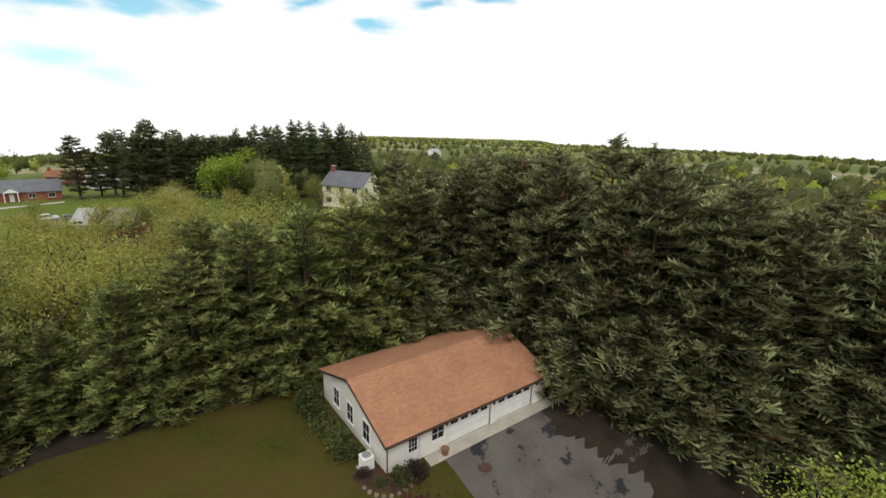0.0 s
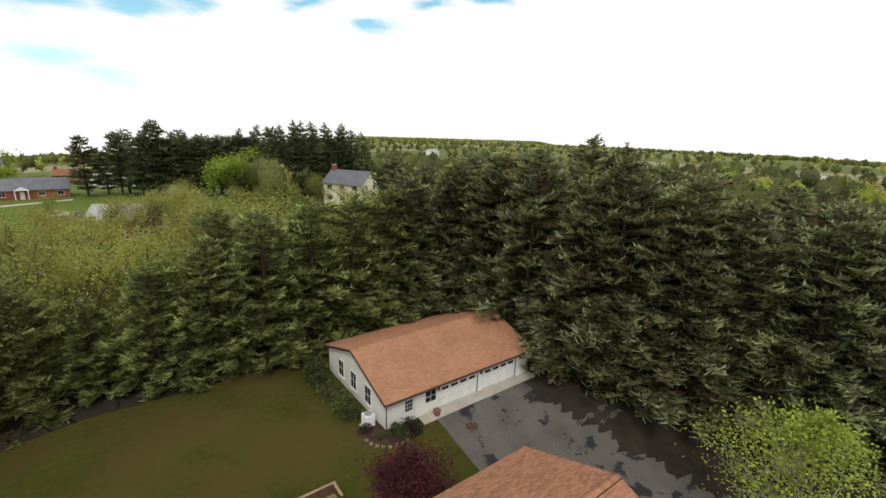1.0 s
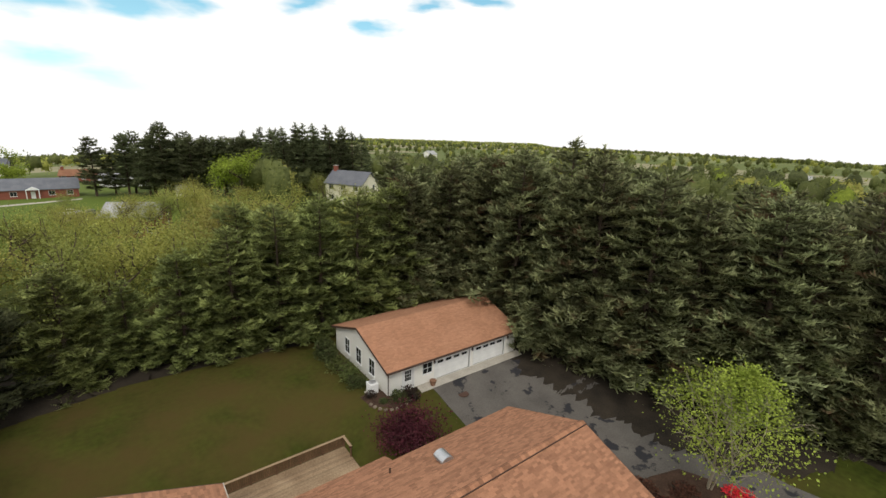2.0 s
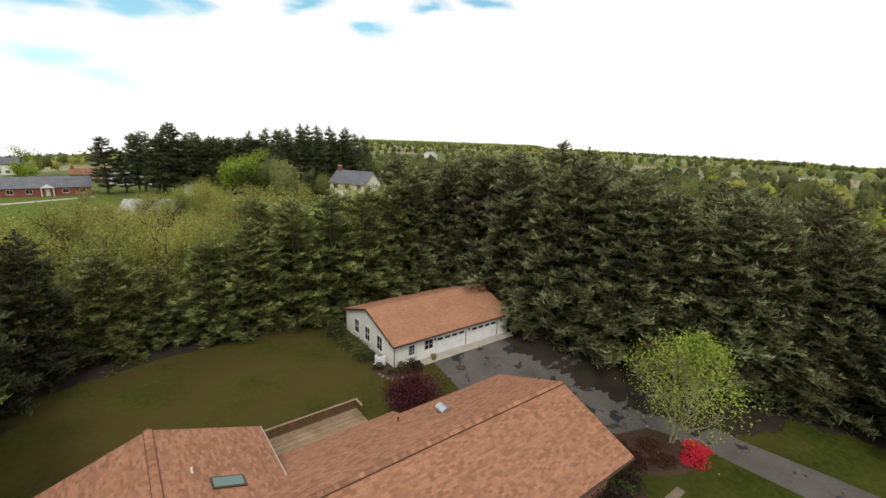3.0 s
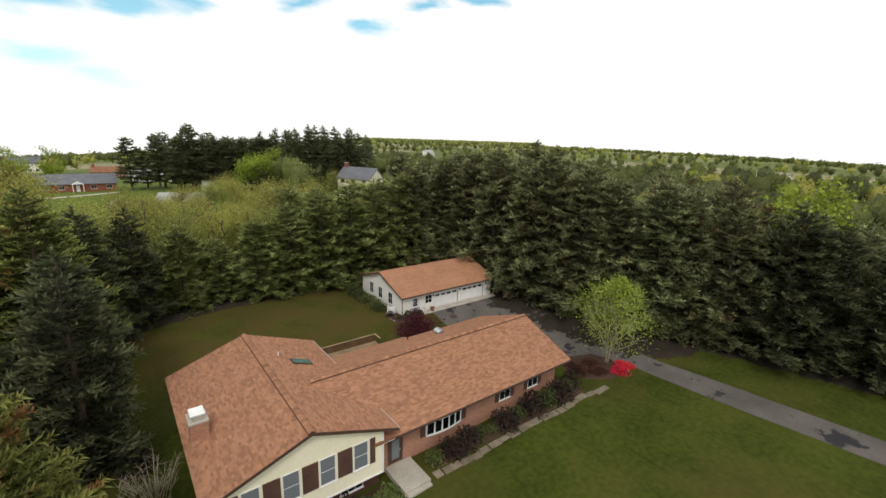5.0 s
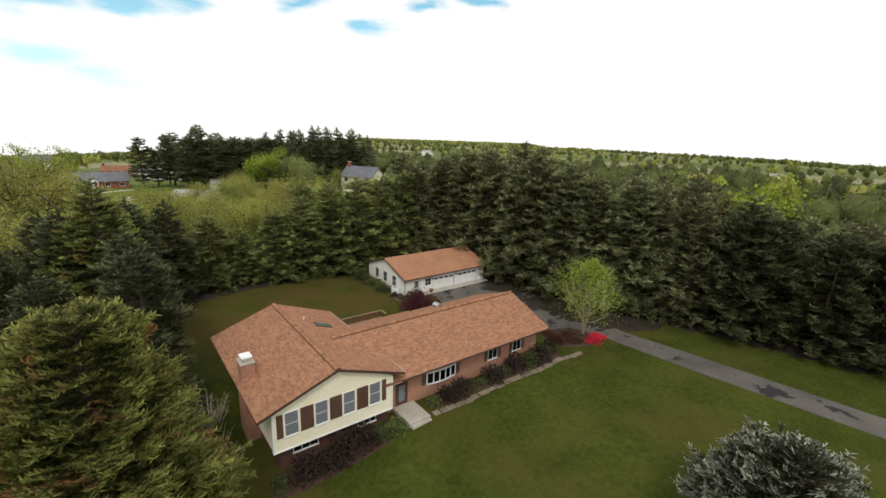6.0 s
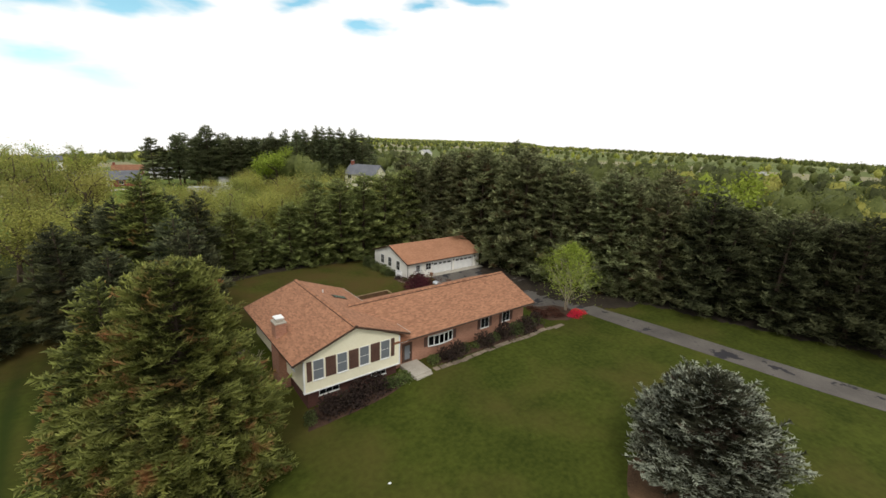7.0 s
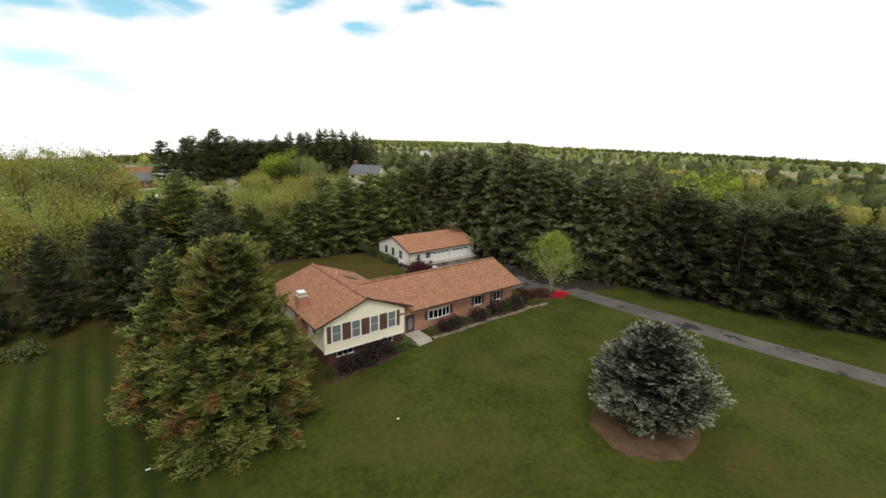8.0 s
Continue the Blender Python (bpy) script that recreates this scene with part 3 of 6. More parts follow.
def window(parent, centre, width, height, face, glass=M_glass, bars=(1, 1), frame_mat=M_trim, deep=0.05):
    """A framed window on a wall. face: the way that it looks out, '-y', '-x' or 'y'. bars: panes across and up."""
    x, y, z = centre
    sx = -1 if face[0] == "-" else 1

    def local(u0, u1, d0, d1, z0, z1):
        if face.endswith("y"):
            lo, hi = (x + u0, y + sx * d0, z + z0), (x + u1, y + sx * d1, z + z1)
        else:
            lo, hi = (x + sx * d0, y + u0, z + z0), (x + sx * d1, y + u1, z + z1)
        return [min(a, b) for a, b in zip(lo, hi)], [max(a, b) for a, b in zip(lo, hi)]
    w, h, f = width / 2, height / 2, 0.05
    fr = bmesh.new()
    for r in ((-w, w, h - f, h), (-w, w, -h, -h + f), (-w, -w + f, -h + f, h - f), (w - f, w, -h + f, h - f)):
        lo, hi = local(r[0], r[1], -0.06, deep, r[2], r[3])
        add_box(fr, lo, hi)
    base = part("window", fr, frame_mat, parent)
    nx, nz = bars
    pw, ph = (2 * w - 2 * f) / nx, (2 * h - 2 * f) / nz
    for i in range(nx):
        for k in range(nz):
            lo, hi = local(-w + f + i * pw + 0.012, -w + f + (i + 1) * pw - 0.012, 0.005, 0.02, -h + f + k * ph + 0.012, -h + f + (k + 1) * ph - 0.012)
            part("pane", box(lo, hi), glass, base)
    mun = bmesh.new()
    for i in range(1, nx):
        add_box(mun, *local(-w + f + i * pw - 0.02, -w + f + i * pw + 0.02, 0.0, deep * 0.6, -h + f, h - f))
    for k in range(1, nz):
        add_box(mun, *local(-w + f, w - f, 0.0, deep * 0.55, -h + f + k * ph - 0.02, -h + f + k * ph + 0.02))
    if mun.faces:
        part("muntin", mun, frame_mat, base)
    else:
        mun.free()
    lo, hi = local(-w - 0.06, w + 0.06, 0.0, deep + 0.05, -h - 0.06, -h)
    part("sill", box(lo, hi, 0.01), frame_mat, base)
    return base


def ridge_caps(roof, start, end, slope, seed):
    """A raised ridge vent with a row of bent cap shingles on it."""
    rnd = random.Random(seed)
    d = (end - start)
    length = d.length
    u = d.normalized()
    w = Vector((0, 0, 1)).cross(u).normalized()
    half = 0.24
    bm = bmesh.new()
    rows = []
    for p in (start, end):
        rows.append([bm.verts.new(p + w * s * half + Vector((0, 0, -half * slope * abs(s) + lift))) for s, lift in ((-1, 0.0), (-1, 0.075), (0, 0.09), (1, 0.075), (1, 0.0))])
    for k in range(4):
        bm.faces.new((rows[0][k], rows[0][k + 1], rows[1][k + 1], rows[1][k]))
    bm.faces.new(rows[0][::-1])
    bm.faces.new(rows[1])
    bmesh.ops.recalc_face_normals(bm, faces=bm.faces)
    vent = part("ridge_vent", bm, M_ventedge, roof, "dark-edged raised ridge vent")
    s = 0.0
    while s < length - 0.1:
        e = min(length, s + 0.30)
        v = []
        for q, lift in ((s, 0.10), (e, 0.115)):
            for k in (-1, 0, 1):
                drop = -half * slope * abs(k) - 0.012 * abs(k)
                v.append(tuple(start + u * q + w * k * (half - 0.035) + Vector((0, 0, lift + drop + rnd.uniform(0, 0.006)))))
        from_arrays("cap_shingle", v, [(0, 1, 4, 3), (1, 2, 5, 4)], M_ridge, roof)
        s += 0.29


# ------------------------------------------------------------------ the ranch house
MX0, MX1, MY, MZ, MS, MHALF = -18.6, 5.65, -15.2, 4.33, 0.39, 6.2      # main roof: ends, ridge line, slope, half span
WX, WY0, WY1, WZ, WS, WHALF = -19.9, -5.9, -21.75, 5.0, 0.363, 6.05    # wing roof


def main_z(x, y):
    return MZ - MS * abs(y - MY)


def wing_z(x, y):
    return WZ - WS * abs(x - WX)


def build_house():
    house = empty("ranch_house", (-8.0, -15.0, -1.6))
    # brick walls of the main block, with the room for floor and gable
    def walls(name, x0, x1, y0, y1, z0, z1, mat, label, t=0.3):
        part(name, box((x0, y0, z0), (x1, y0 + t, z1)), mat, house, label)
        part(name, box((x0, y1 - t, z0), (x1, y1, z1)), mat, house, label)
        part(name, box((x0, y0 + t, z0), (x0 + t, y1 - t, z1)), mat, house, label)
        return part(name, box((x1 - t, y0 + t, z0), (x1, y1 - t, z1)), mat, house, label)
    front = -20.15
    wall = walls("wall", -14.85, 5.05, front, -9.4, -2.6, 2.0, M_brick, "salmon brick wall")
    part("wall", prism([(front + 0.02, 2.0), (MY, main_z(0, MY) - 0.2), (-9.42, 2.0)], "x", 4.75, 5.05), M_brick, house)
    low = walls("wall", -24.4, -14.9, -20.75, -6.4, -3.2, -0.5, M_shadebrick, "red brick basement wall darkened for the shadow on it")
    up = walls("wall", -24.85, -14.85, -21.3, -6.3, -0.5, 2.62, M_cream, "cream vertical siding wall")
    for y in (-21.3, -6.5):
        part("gable", prism([(-24.85, 2.62), (WX, wing_z(WX, 0) - 0.17), (-14.85, 2.62)], "y", y + 0.001, y + 0.199), M_cream, house, "cream siding gable")
    part("band_board", box((-24.9, -21.36, -0.62), (-14.8, -21.0, -0.5), 0.01), M_trim, house)
    for x in (-24.9, -14.95):
        part("corner_board", box((x, -21.345, -0.5), (x + 0.15, -21.2, 2.6), 0.01), M_trim, house)

    # roofs
    roof = part("roof", slab(slab(bmesh.new(),
        [(MX0, MY, MZ), (MX1, MY, MZ), (MX1, MY - MHALF, MZ - MS * MHALF), (MX0 + 3, MY - MHALF, MZ - MS * MHALF)], 0.16),
        [(MX0, MY, MZ), (MX1, MY, MZ), (MX1, MY + MHALF + 0.3, MZ - MS * (MHALF + 0.3)), (MX0 + 3, MY + MHALF + 0.3, MZ - MS * (MHALF + 0.3))], 0.16),
        M_deckroof, house, "brown asphalt shingle gable roof")
    tabs = shingles(Vector((MX0, MY - MHALF - 0.03, MZ - MS * (MHALF + 0.03))), Vector((MX1 - MX0, 0, 0)), Vector((0, MHALF + 0.03, MS * (MHALF + 0.03))),
                    lambda p: p.z > wing_z(p.x, p.y) - 0.03 or p.x > WX + WHALF, seed=1)
    back = MHALF + 0.33
    tabs += shingles(Vector((MX0, MY + back, MZ - MS * back)), Vector((MX1 - MX0, 0, 0)), Vector((0, -back, MS * back)),
                     lambda p: p.z > wing_z(p.x, p.y) - 0.03 or p.x > WX + WHALF, seed=2)
    # the roof runs further out over the back porch
    ext = MHALF + 1.35
    porch = part("porch_roof", slab(bmesh.new(), [(-16.0, MY + back - 0.25, MZ - MS * (back - 0.25) + 0.004), (-4.6, MY + back - 0.25, MZ - MS * (back - 0.25) + 0.004), (-4.6, MY + ext, MZ - MS * ext), (-16.0, MY + ext, MZ - MS * ext)], 0.16), M_deckroof, house)
    tabs += shingles(Vector((-16.0, MY + ext + 0.02, MZ - MS * (ext + 0.02))), Vector((11.4, 0, 0)), Vector((0, back - ext + 0.05, MS * (ext - back - 0.05))),
                     lambda p: p.z > wing_z(p.x, p.y) - 0.03 or p.x > WX + WHALF, seed=7)
    part("fascia", box((-13.9, MY + ext - 0.02, MZ - MS * ext - 0.2), (-4.6, MY + ext + 0.03, MZ - MS * ext - 0.02)), M_browntrim, house)
    for x in (-4.75, -9.2, -13.4):
        part("porch_post", box((x - 0.06, MY + ext - 0.3, -1.12), (x + 0.06, MY + ext - 0.18, MZ - MS * ext - 0.1)), M_trim, house)
    lay_shingles(tabs, roof, M_shingle, Vector((-13.0, -18.5, 2.5)))
    ridge_caps(roof, Vector((-17.6, MY, MZ + 0.0)), Vector((MX1, MY, MZ + 0.0)), MS, 3)

    wroof = part("roof", slab(slab(bmesh.new(),
        [(WX, WY0, WZ), (WX, WY1, WZ), (WX + WHALF, WY1, WZ - WS * WHALF), (WX + WHALF, WY0, WZ - WS * WHALF)], 0.16),
        [(WX, WY0, WZ), (WX, WY1, WZ), (WX - WHALF, WY1, WZ - WS * WHALF), (WX - WHALF, WY0, WZ - WS * WHALF)], 0.16),
        M_deckroof, house, "brown asphalt shingle gable roof over the wing")
    run = Vector((0, WY0 - WY1, 0))
    tabs = shingles(Vector((WX + WHALF + 0.03, WY1 - 0.02, WZ - WS * (WHALF + 0.03))), run, Vector((-WHALF - 0.03, 0, WS * (WHALF + 0.03))),
                    lambda p: p.z > main_z(p.x, p.y) - 0.03 or abs(p.y - MY) > MHALF, seed=4)
    tabs += shingles(Vector((WX - WHALF - 0.03, WY1 - 0.02, WZ - WS * (WHALF + 0.03))), run, Vector((WHALF + 0.03, 0, WS * (WHALF + 0.03))),
                     lambda p: True, seed=5)
    lay_shingles(tabs, wroof, M_shingle, Vector((-18.0, -18.0, 4.3)))
    ridge_caps(wroof, Vector((WX, WY1, WZ)), Vector((WX, WY0, WZ)), WS, 6)

    # fascia and rake boards
    zf = MZ - MS * MHALF
    part("fascia", box((-13.9, MY - MHALF - 0.025, zf - 0.2), (MX1, MY - MHALF + 0.02, zf - 0.03)), M_browntrim, house, "dark brown fascia board")
    zb = MZ - MS * (MHALF + 0.3)
    part("fascia", box((-13.9, MY + MHALF + 0.28, zb - 0.2), (MX1, MY + MHALF + 0.325, zb - 0.03)), M_browntrim, house)
    for s in (-1, 1):
        hm = MHALF if s < 0 else MHALF + 0.3
        part("rake_board", slab(bmesh.new(), [(MX1 - 0.01, MY, MZ + 0.005), (MX1 + 0.035, MY, MZ + 0.005), (MX1 + 0.035, MY + s * hm, MZ - MS * hm + 0.005), (MX1 - 0.01, MY + s * hm, MZ - MS * hm + 0.005)], 0.24), M_browntrim, house)
        for y, d in ((WY1, -1), (WY0, 1)):
            part("rake_board", slab(bmesh.new(), [(WX, y - 0.01 * d, WZ + 0.006), (WX, y + 0.035 * d, WZ + 0.006), (WX + s * WHALF, y + 0.035 * d, WZ - WS * WHALF + 0.006), (WX + s * WHALF, y - 0.01 * d, WZ - WS * WHALF + 0.006)], 0.22), M_browntrim, house)
        zw = WZ - WS * WHALF
        part("fascia", box((WX + s * WHALF - 0.02, WY1, zw - 0.2), (WX + s * WHALF + 0.02, WY0, zw - 0.03)), M_browntrim, house)
    # pale valley and edge flashing
    part("flashing", slab(bmesh.new(), [(WX + WHALF + 0.005, -19.0, WZ - WS * WHALF + 0.02), (WX + WHALF + 0.06, -19.0, WZ - WS * WHALF + 0.02), (WX + WHALF + 0.06, WY1, WZ - WS * WHALF + 0.02), (WX + WHALF + 0.005, WY1, WZ - WS * WHALF + 0.02)], 0.05), M_concrete, house, "pale drip edge")
    part("flashing", slab(bmesh.new(), [(WX + WHALF + 0.005, -11.3, WZ - WS * WHALF + 0.02), (WX + WHALF + 0.06, -11.3, WZ - WS * WHALF + 0.02), (WX + WHALF + 0.06, WY0, WZ - WS * WHALF + 0.02), (WX + WHALF + 0.005, WY0, WZ - WS * WHALF + 0.02)], 0.05), M_concrete, house)

    # soffits
    part("soffit", box((-14.8, MY - MHALF, zf - 0.2), (MX1, front + 0.01, zf - 0.17)), M_trim, house)

    # windows of the wing with shutters between them
    for i in range(4):
        window(house, (-23.47 + 2.31 * i, -21.3, 1.53), 1.05, 1.98, "-y", M_curtain, (1, 2))
    for x0, x1 in ((-24.6, -24.08), (-22.82, -21.76), (-20.51, -19.45), (-18.2, -17.14), (-15.89, -15.45)):
        sh = bmesh.new()
        add_box(sh, (x0 + 0.03, -21.37, 0.56), (x1 - 0.03, -21.29, 2.5), 0.012)
        if x1 - x0 > 0.8:
            add_box(sh, ((x0 + x1) / 2 - 0.012, -21.378, 0.6), ((x0 + x1) / 2 + 0.012, -21.36, 2.46))
        part("shutter", sh, M_shutter, house, "dark brown louvred shutter")
    for x, w in ((-22.3, 2.0), (-17.0, 1.7)):
        window(house, (x, -20.75, -1.2), w, 0.62, "-y", M_glass, (3, 1))
    # left and back sides of the wing
    for y in (-9.0, -18.5):
        window(house, (-24.85, y, 1.4), 1.1, 1.4, "-x", M_curtain, (1, 2))

    # front door with its storm door, in a recess beside the wing
    door = part("door", box((-13.66, front - 0.05, -1.40), (-12.70, front + 0.02, 0.66), 0.01), M_browntrim, house, "brown front door with glass storm door")
    part("door_frame", add_box(add_box(box((-13.8, front - 0.09, -1.42), (-13.66, front + 0.02, 0.8)), (-12.70, front - 0.09, -1.42), (-12.56, front + 0.02, 0.8)), (-13.66, front - 0.09, 0.66), (-12.70, front + 0.02, 0.8)), M_shutter, door)
    part("pane", box((-13.5, front - 0.062, -1.1), (-12.86, front - 0.052, 0.5)), M_curtain, door)
    part("door_handle", box((-12.84, front - 0.12, -0.5), (-12.79, front - 0.05, -0.3), 0.01), M_metal, door)

    # curved bow window of five lights
    bow = part("bow_window", box((-10.4, front - 0.1, -0.42), (-6.95, front, -0.30)), M_trim, house, "white five-light bow window")
    cols = 5
    pts = []
    for i in range(cols + 1):
        f = i / cols
        pts.append(Vector((-10.38 + 3.4 * f, front - 0.22 * math.sin(math.pi * f) - 0.04, 0)))
    seat, head = bmesh.new(), bmesh.new()
    for bm, z0, z1 in ((seat, -0.46, -0.30), (head, 0.74, 0.86)):
        outline = [Vector((-10.4, front, 0))] + pts + [Vector((-6.95, front, 0))]
        a = [bm.verts.new((p.x, p.y - 0.05, z0)) for p in outline]
        b = [bm.verts.new((p.x, p.y - 0.05, z1)) for p in outline]
        bm.faces.new(a)
        bm.faces.new(b[::-1])
        for i in range(len(a)):
            j = (i + 1) % len(a)
            bm.faces.new((a[i], a[j], b[j], b[i]))
        bmesh.ops.recalc_face_normals(bm, faces=bm.faces)
    part("window_seat", seat, M_trim, bow)
    part("head_board", head, M_trim, bow)
    for i, p in enumerate(pts):
        part("mullion", box((p.x - 0.055, p.y - 0.05, -0.30), (p.x + 0.055, p.y + 0.05, 0.74)), M_trim, bow)
    for a, b in zip(pts, pts[1:]):
        bm = bmesh.new()
        bm.faces.new([bm.verts.new(q) for q in ((a.x, a.y, -0.3), (b.x, b.y, -0.3), (b.x, b.y, 0.74), (a.x, a.y, 0.74))])
        bmesh.ops.solidify(bm, geom=bm.faces[:], thickness=0.012)
        part("pane", bm, M_glass, bow)
    for x in (-10.95, -6.85):
        part("shutter", box((x, front - 0.06, -0.35), (x + 0.45, front + 0.01, 0.8), 0.01), M_shutter, house)
    # two more front windows, each with shutters
    for x in (-1.85, 1.8):
        window(house, (x, front, 0.42), 1.35, 1.35, "-y", M_glass, (2, 1))
        for sx in (x - 1.17, x + 0.72):
            part("shutter", box((sx, front - 0.06, -0.27), (sx + 0.45, front + 0.01, 1.1), 0.01), M_shutter, house)

    # gutters and a downpipe
    g = bmesh.new()
    add_box(g, (-13.8, MY - MHALF - 0.13, zf - 0.15), (MX1, MY - MHALF - 0.03, zf - 0.04), 0.015)
    part("gutter", g, M_browntrim, house)

    # outside chimney on the wing's end wall, with shoulders and a metal cap
    ch = bmesh.new()
    add_prism(ch, [(-16.6, -3.0), (-14.4, -3.0), (-14.4, 2.4), (-14.85, 3.2), (-14.85, 4.35), (-16.15, 4.35), (-16.15, 3.2), (-16.6, 2.4)], "x", -25.55, -24.5)
    chimney = part("chimney", ch, M_brick, house, "brick chimney with a concrete crown and white metal cap")
    part("crown", box((-25.6, -16.2, 4.35), (-24.45, -14.8, 4.50), 0.03), M_concrete, chimney)
    part("flue", box((-25.35, -15.95, 4.50), (-24.7, -15.05, 4.75), 0.02), M_concrete, chimney)
    part("cap", add_box(box((-25.45, -16.0, 4.82), (-24.6, -15.0, 4.92), 0.02), (-25.3, -15.9, 4.75), (-24.75, -15.1, 4.82)), M_plastic, chimney, "white metal chimney cap")

    # skylight and vents
    def on_wing(x, y, lift):
        return Vector((x, y, wing_z(x, y) + lift))
    for nm, grow, l0, mat_, lab in (("skylight", 0.07, 0.10, M_browntrim, "framed skylight"), ):
        x0, x1, y0, y1 = -17.6, -16.0, -11.75, -10.85
        sk = part(nm, slab(bmesh.new(), [on_wing(x0, y0, l0), on_wing(x1, y0, l0), on_wing(x1, y1, l0), on_wing(x0, y1, l0)], 0.12), mat_, house, lab)
        part("pane", slab(bmesh.new(), [on_wing(x0 + 0.09, y0 + 0.09, l0 + 0.02), on_wing(x1 - 0.09, y0 + 0.09, l0 + 0.02), on_wing(x1 - 0.09, y1 - 0.09, l0 + 0.02), on_wing(x0 + 0.09, y1 - 0.09, l0 + 0.02)], 0.03), M_skyglass, sk)
    vz = main_z(-2.75, -11.4)
    vb = bmesh.new()
    add_box(vb, (-3.05, -11.75, vz - 0.1), (-2.45, -11.1, vz + 0.2), 0.03)
    vent = part("roof_vent", vb, M_metal, house, "galvanised roof vent")
    hv, hf = [], []
    for k in range(9):
        a = math.pi * k / 8
        for y in (-11.9, -11.0):
            hv.append((-2.75 - 0.44 * math.cos(a), y, vz + 0.2 + 0.30 * math.sin(a)))
    hf += [(2 * k, 2 * k + 1, 2 * k + 3, 2 * k + 2) for k in range(8)] + [tuple(range(0, 18, 2)), tuple(range(17, 0, -2)), (0, 16, 17, 1)]
    from_arrays("hood", hv, hf, M_metal, vent, "rounded galvanised hood")
    pv, pf = [], []
    add_tube(pv, pf, [Vector((-5.6, -10.0, main_z(0, -10.0) - 0.1)), Vector((-5.6, -10.0, main_z(0, -10.0) + 0.32))], [0.06, 0.06], 10)
    from_arrays("vent_pipe", pv, pf, M_ventedge, house)
    pv, pf = [], []
    add_tube(pv, pf, [on_wing(-18.3, -10.2, -0.1), on_wing(-18.3, -10.2, 0.35)], [0.06, 0.06], 10)
    from_arrays("vent_pipe", pv, pf, M_plastic, house, "white plastic vent pipe")
    return tagged(house, "single-storey brick ranch house with brown shingle roof and cream-sided wing", "house")


build_house()


# ------------------------------------------------------------------ the garage
def build_garage():
    gar = empty("garage", (7.6, 5.3, 0.0))
    X1, Y1, EZ, RZ, RY = 15.3, 10.6, 2.36, 4.42, 5.3
    slope = (RZ - 2.5) / (RY + 0.42)
    bm = bmesh.new()
    t = 0.2
    # front wall with its openings left open
    holes = ((1.50, 2.62, 0.0, 2.06), (3.56, 4.70, 0.86, 2.0), (5.0, 9.1, 0.0, 2.15), (9.7, 13.75, 0.0, 2.15))
    xs = sorted({0.0, X1, *(q for hole in holes for q in hole[:2])})
    zs = sorted({-0.3, EZ, *(q for hole in holes for q in hole[2:])})
    grid = {(i, k): bm.verts.new((xx, 0.0, zz)) for i, xx in enumerate(xs) for k, zz in enumerate(zs)}
    for i in range(len(xs) - 1):
        for k in range(len(zs) - 1):
            mx, mz = (xs[i] + xs[i + 1]) / 2, (zs[k] + zs[k + 1]) / 2
            if not any(a < mx < b and z0 < mz < z1 for a, b, z0, z1 in holes):
                bm.faces.new((grid[i, k], grid[i + 1, k], grid[i + 1, k + 1], grid[i, k + 1]))
    bmesh.ops.delete(bm, geom=[q for q in bm.verts if not q.link_faces], context="VERTS")
    thick = bmesh.ops.extrude_face_region(bm, geom=bm.faces[:])
    bmesh.ops.translate(bm, vec=(0, t, 0), verts=[q for q in thick["geom"] if isinstance(q, bmesh.types.BMVert)])
    bmesh.ops.recalc_face_normals(bm, faces=bm.faces[:])
    part("wall", bm, M_white, gar, "white lap siding wall")
    part("wall", box((0, Y1 - t, -0.3), (X1, Y1, EZ)), M_white, gar)
    for x in (0.0, X1 - t):
        part("wall", prism([(t, -0.3), (Y1 - t, -0.3), (Y1 - t, EZ), (Y1, EZ), (RY, RZ - 0.15), (0.0, EZ), (t, EZ)], "x", x, x + t), M_white, gar)
    part("slab", box((0.05, 0.05, -0.3), (X1 - 0.05, Y1 - 0.05, 0.0)), M_concrete, gar)
    x0, x1 = -0.3, X1 + 0.35
    e = RY + 0.44
    roof = part("roof", slab(slab(bmesh.new(), [(x0, RY, RZ), (x1, RY, RZ), (x1, RY - e, RZ - slope * e), (x0, RY - e, RZ - slope * e)], 0.14),
                             [(x0, RY, RZ), (x1, RY, RZ), (x1, RY + e, RZ - slope * e), (x0, RY + e, RZ - slope * e)], 0.14), M_deckroof, gar, "light brown asphalt shingle roof")
    tabs = shingles(Vector((x0, RY - e, RZ - slope * e)), Vector((x1 - x0, 0, 0)), Vector((0, e, slope * e)), lambda p: True, lift=0.010, seed=11)
    tabs += shingles(Vector((x0, RY + e, RZ - slope * e)), Vector((x1 - x0, 0, 0)), Vector((0, -e, slope * e)), lambda p: True, lift=0.010, seed=12)
    lay_shingles(tabs, roof, M_garage_shingle, Vector((2.0, 0.5, 2.6)))
    zf = RZ - slope * e
    part("fascia", box((x0, RY - e - 0.02, zf - 0.18), (x1, RY - e + 0.02, zf - 0.01)), M_browntrim, gar, "dark brown fascia board")
    part("fascia", box((x0, RY + e - 0.02, zf - 0.18), (x1, RY + e + 0.02, zf - 0.01)), M_browntrim, gar)
    for s in (-1, 1):
        for x, d in ((x0, -1), (x1, 1)):
            part("rake_board", slab(bmesh.new(), [(x - 0.01 * d, RY, RZ + 0.006), (x + 0.035 * d, RY, RZ + 0.006), (x + 0.035 * d, RY + s * e, zf + 0.006), (x - 0.01 * d, RY + s * e, zf + 0.006)], 0.2), M_browntrim, gar)
    part("gutter", box((x0, RY - e - 0.13, zf - 0.14), (x1, RY - e - 0.03, zf - 0.03), 0.015), M_browntrim, gar)
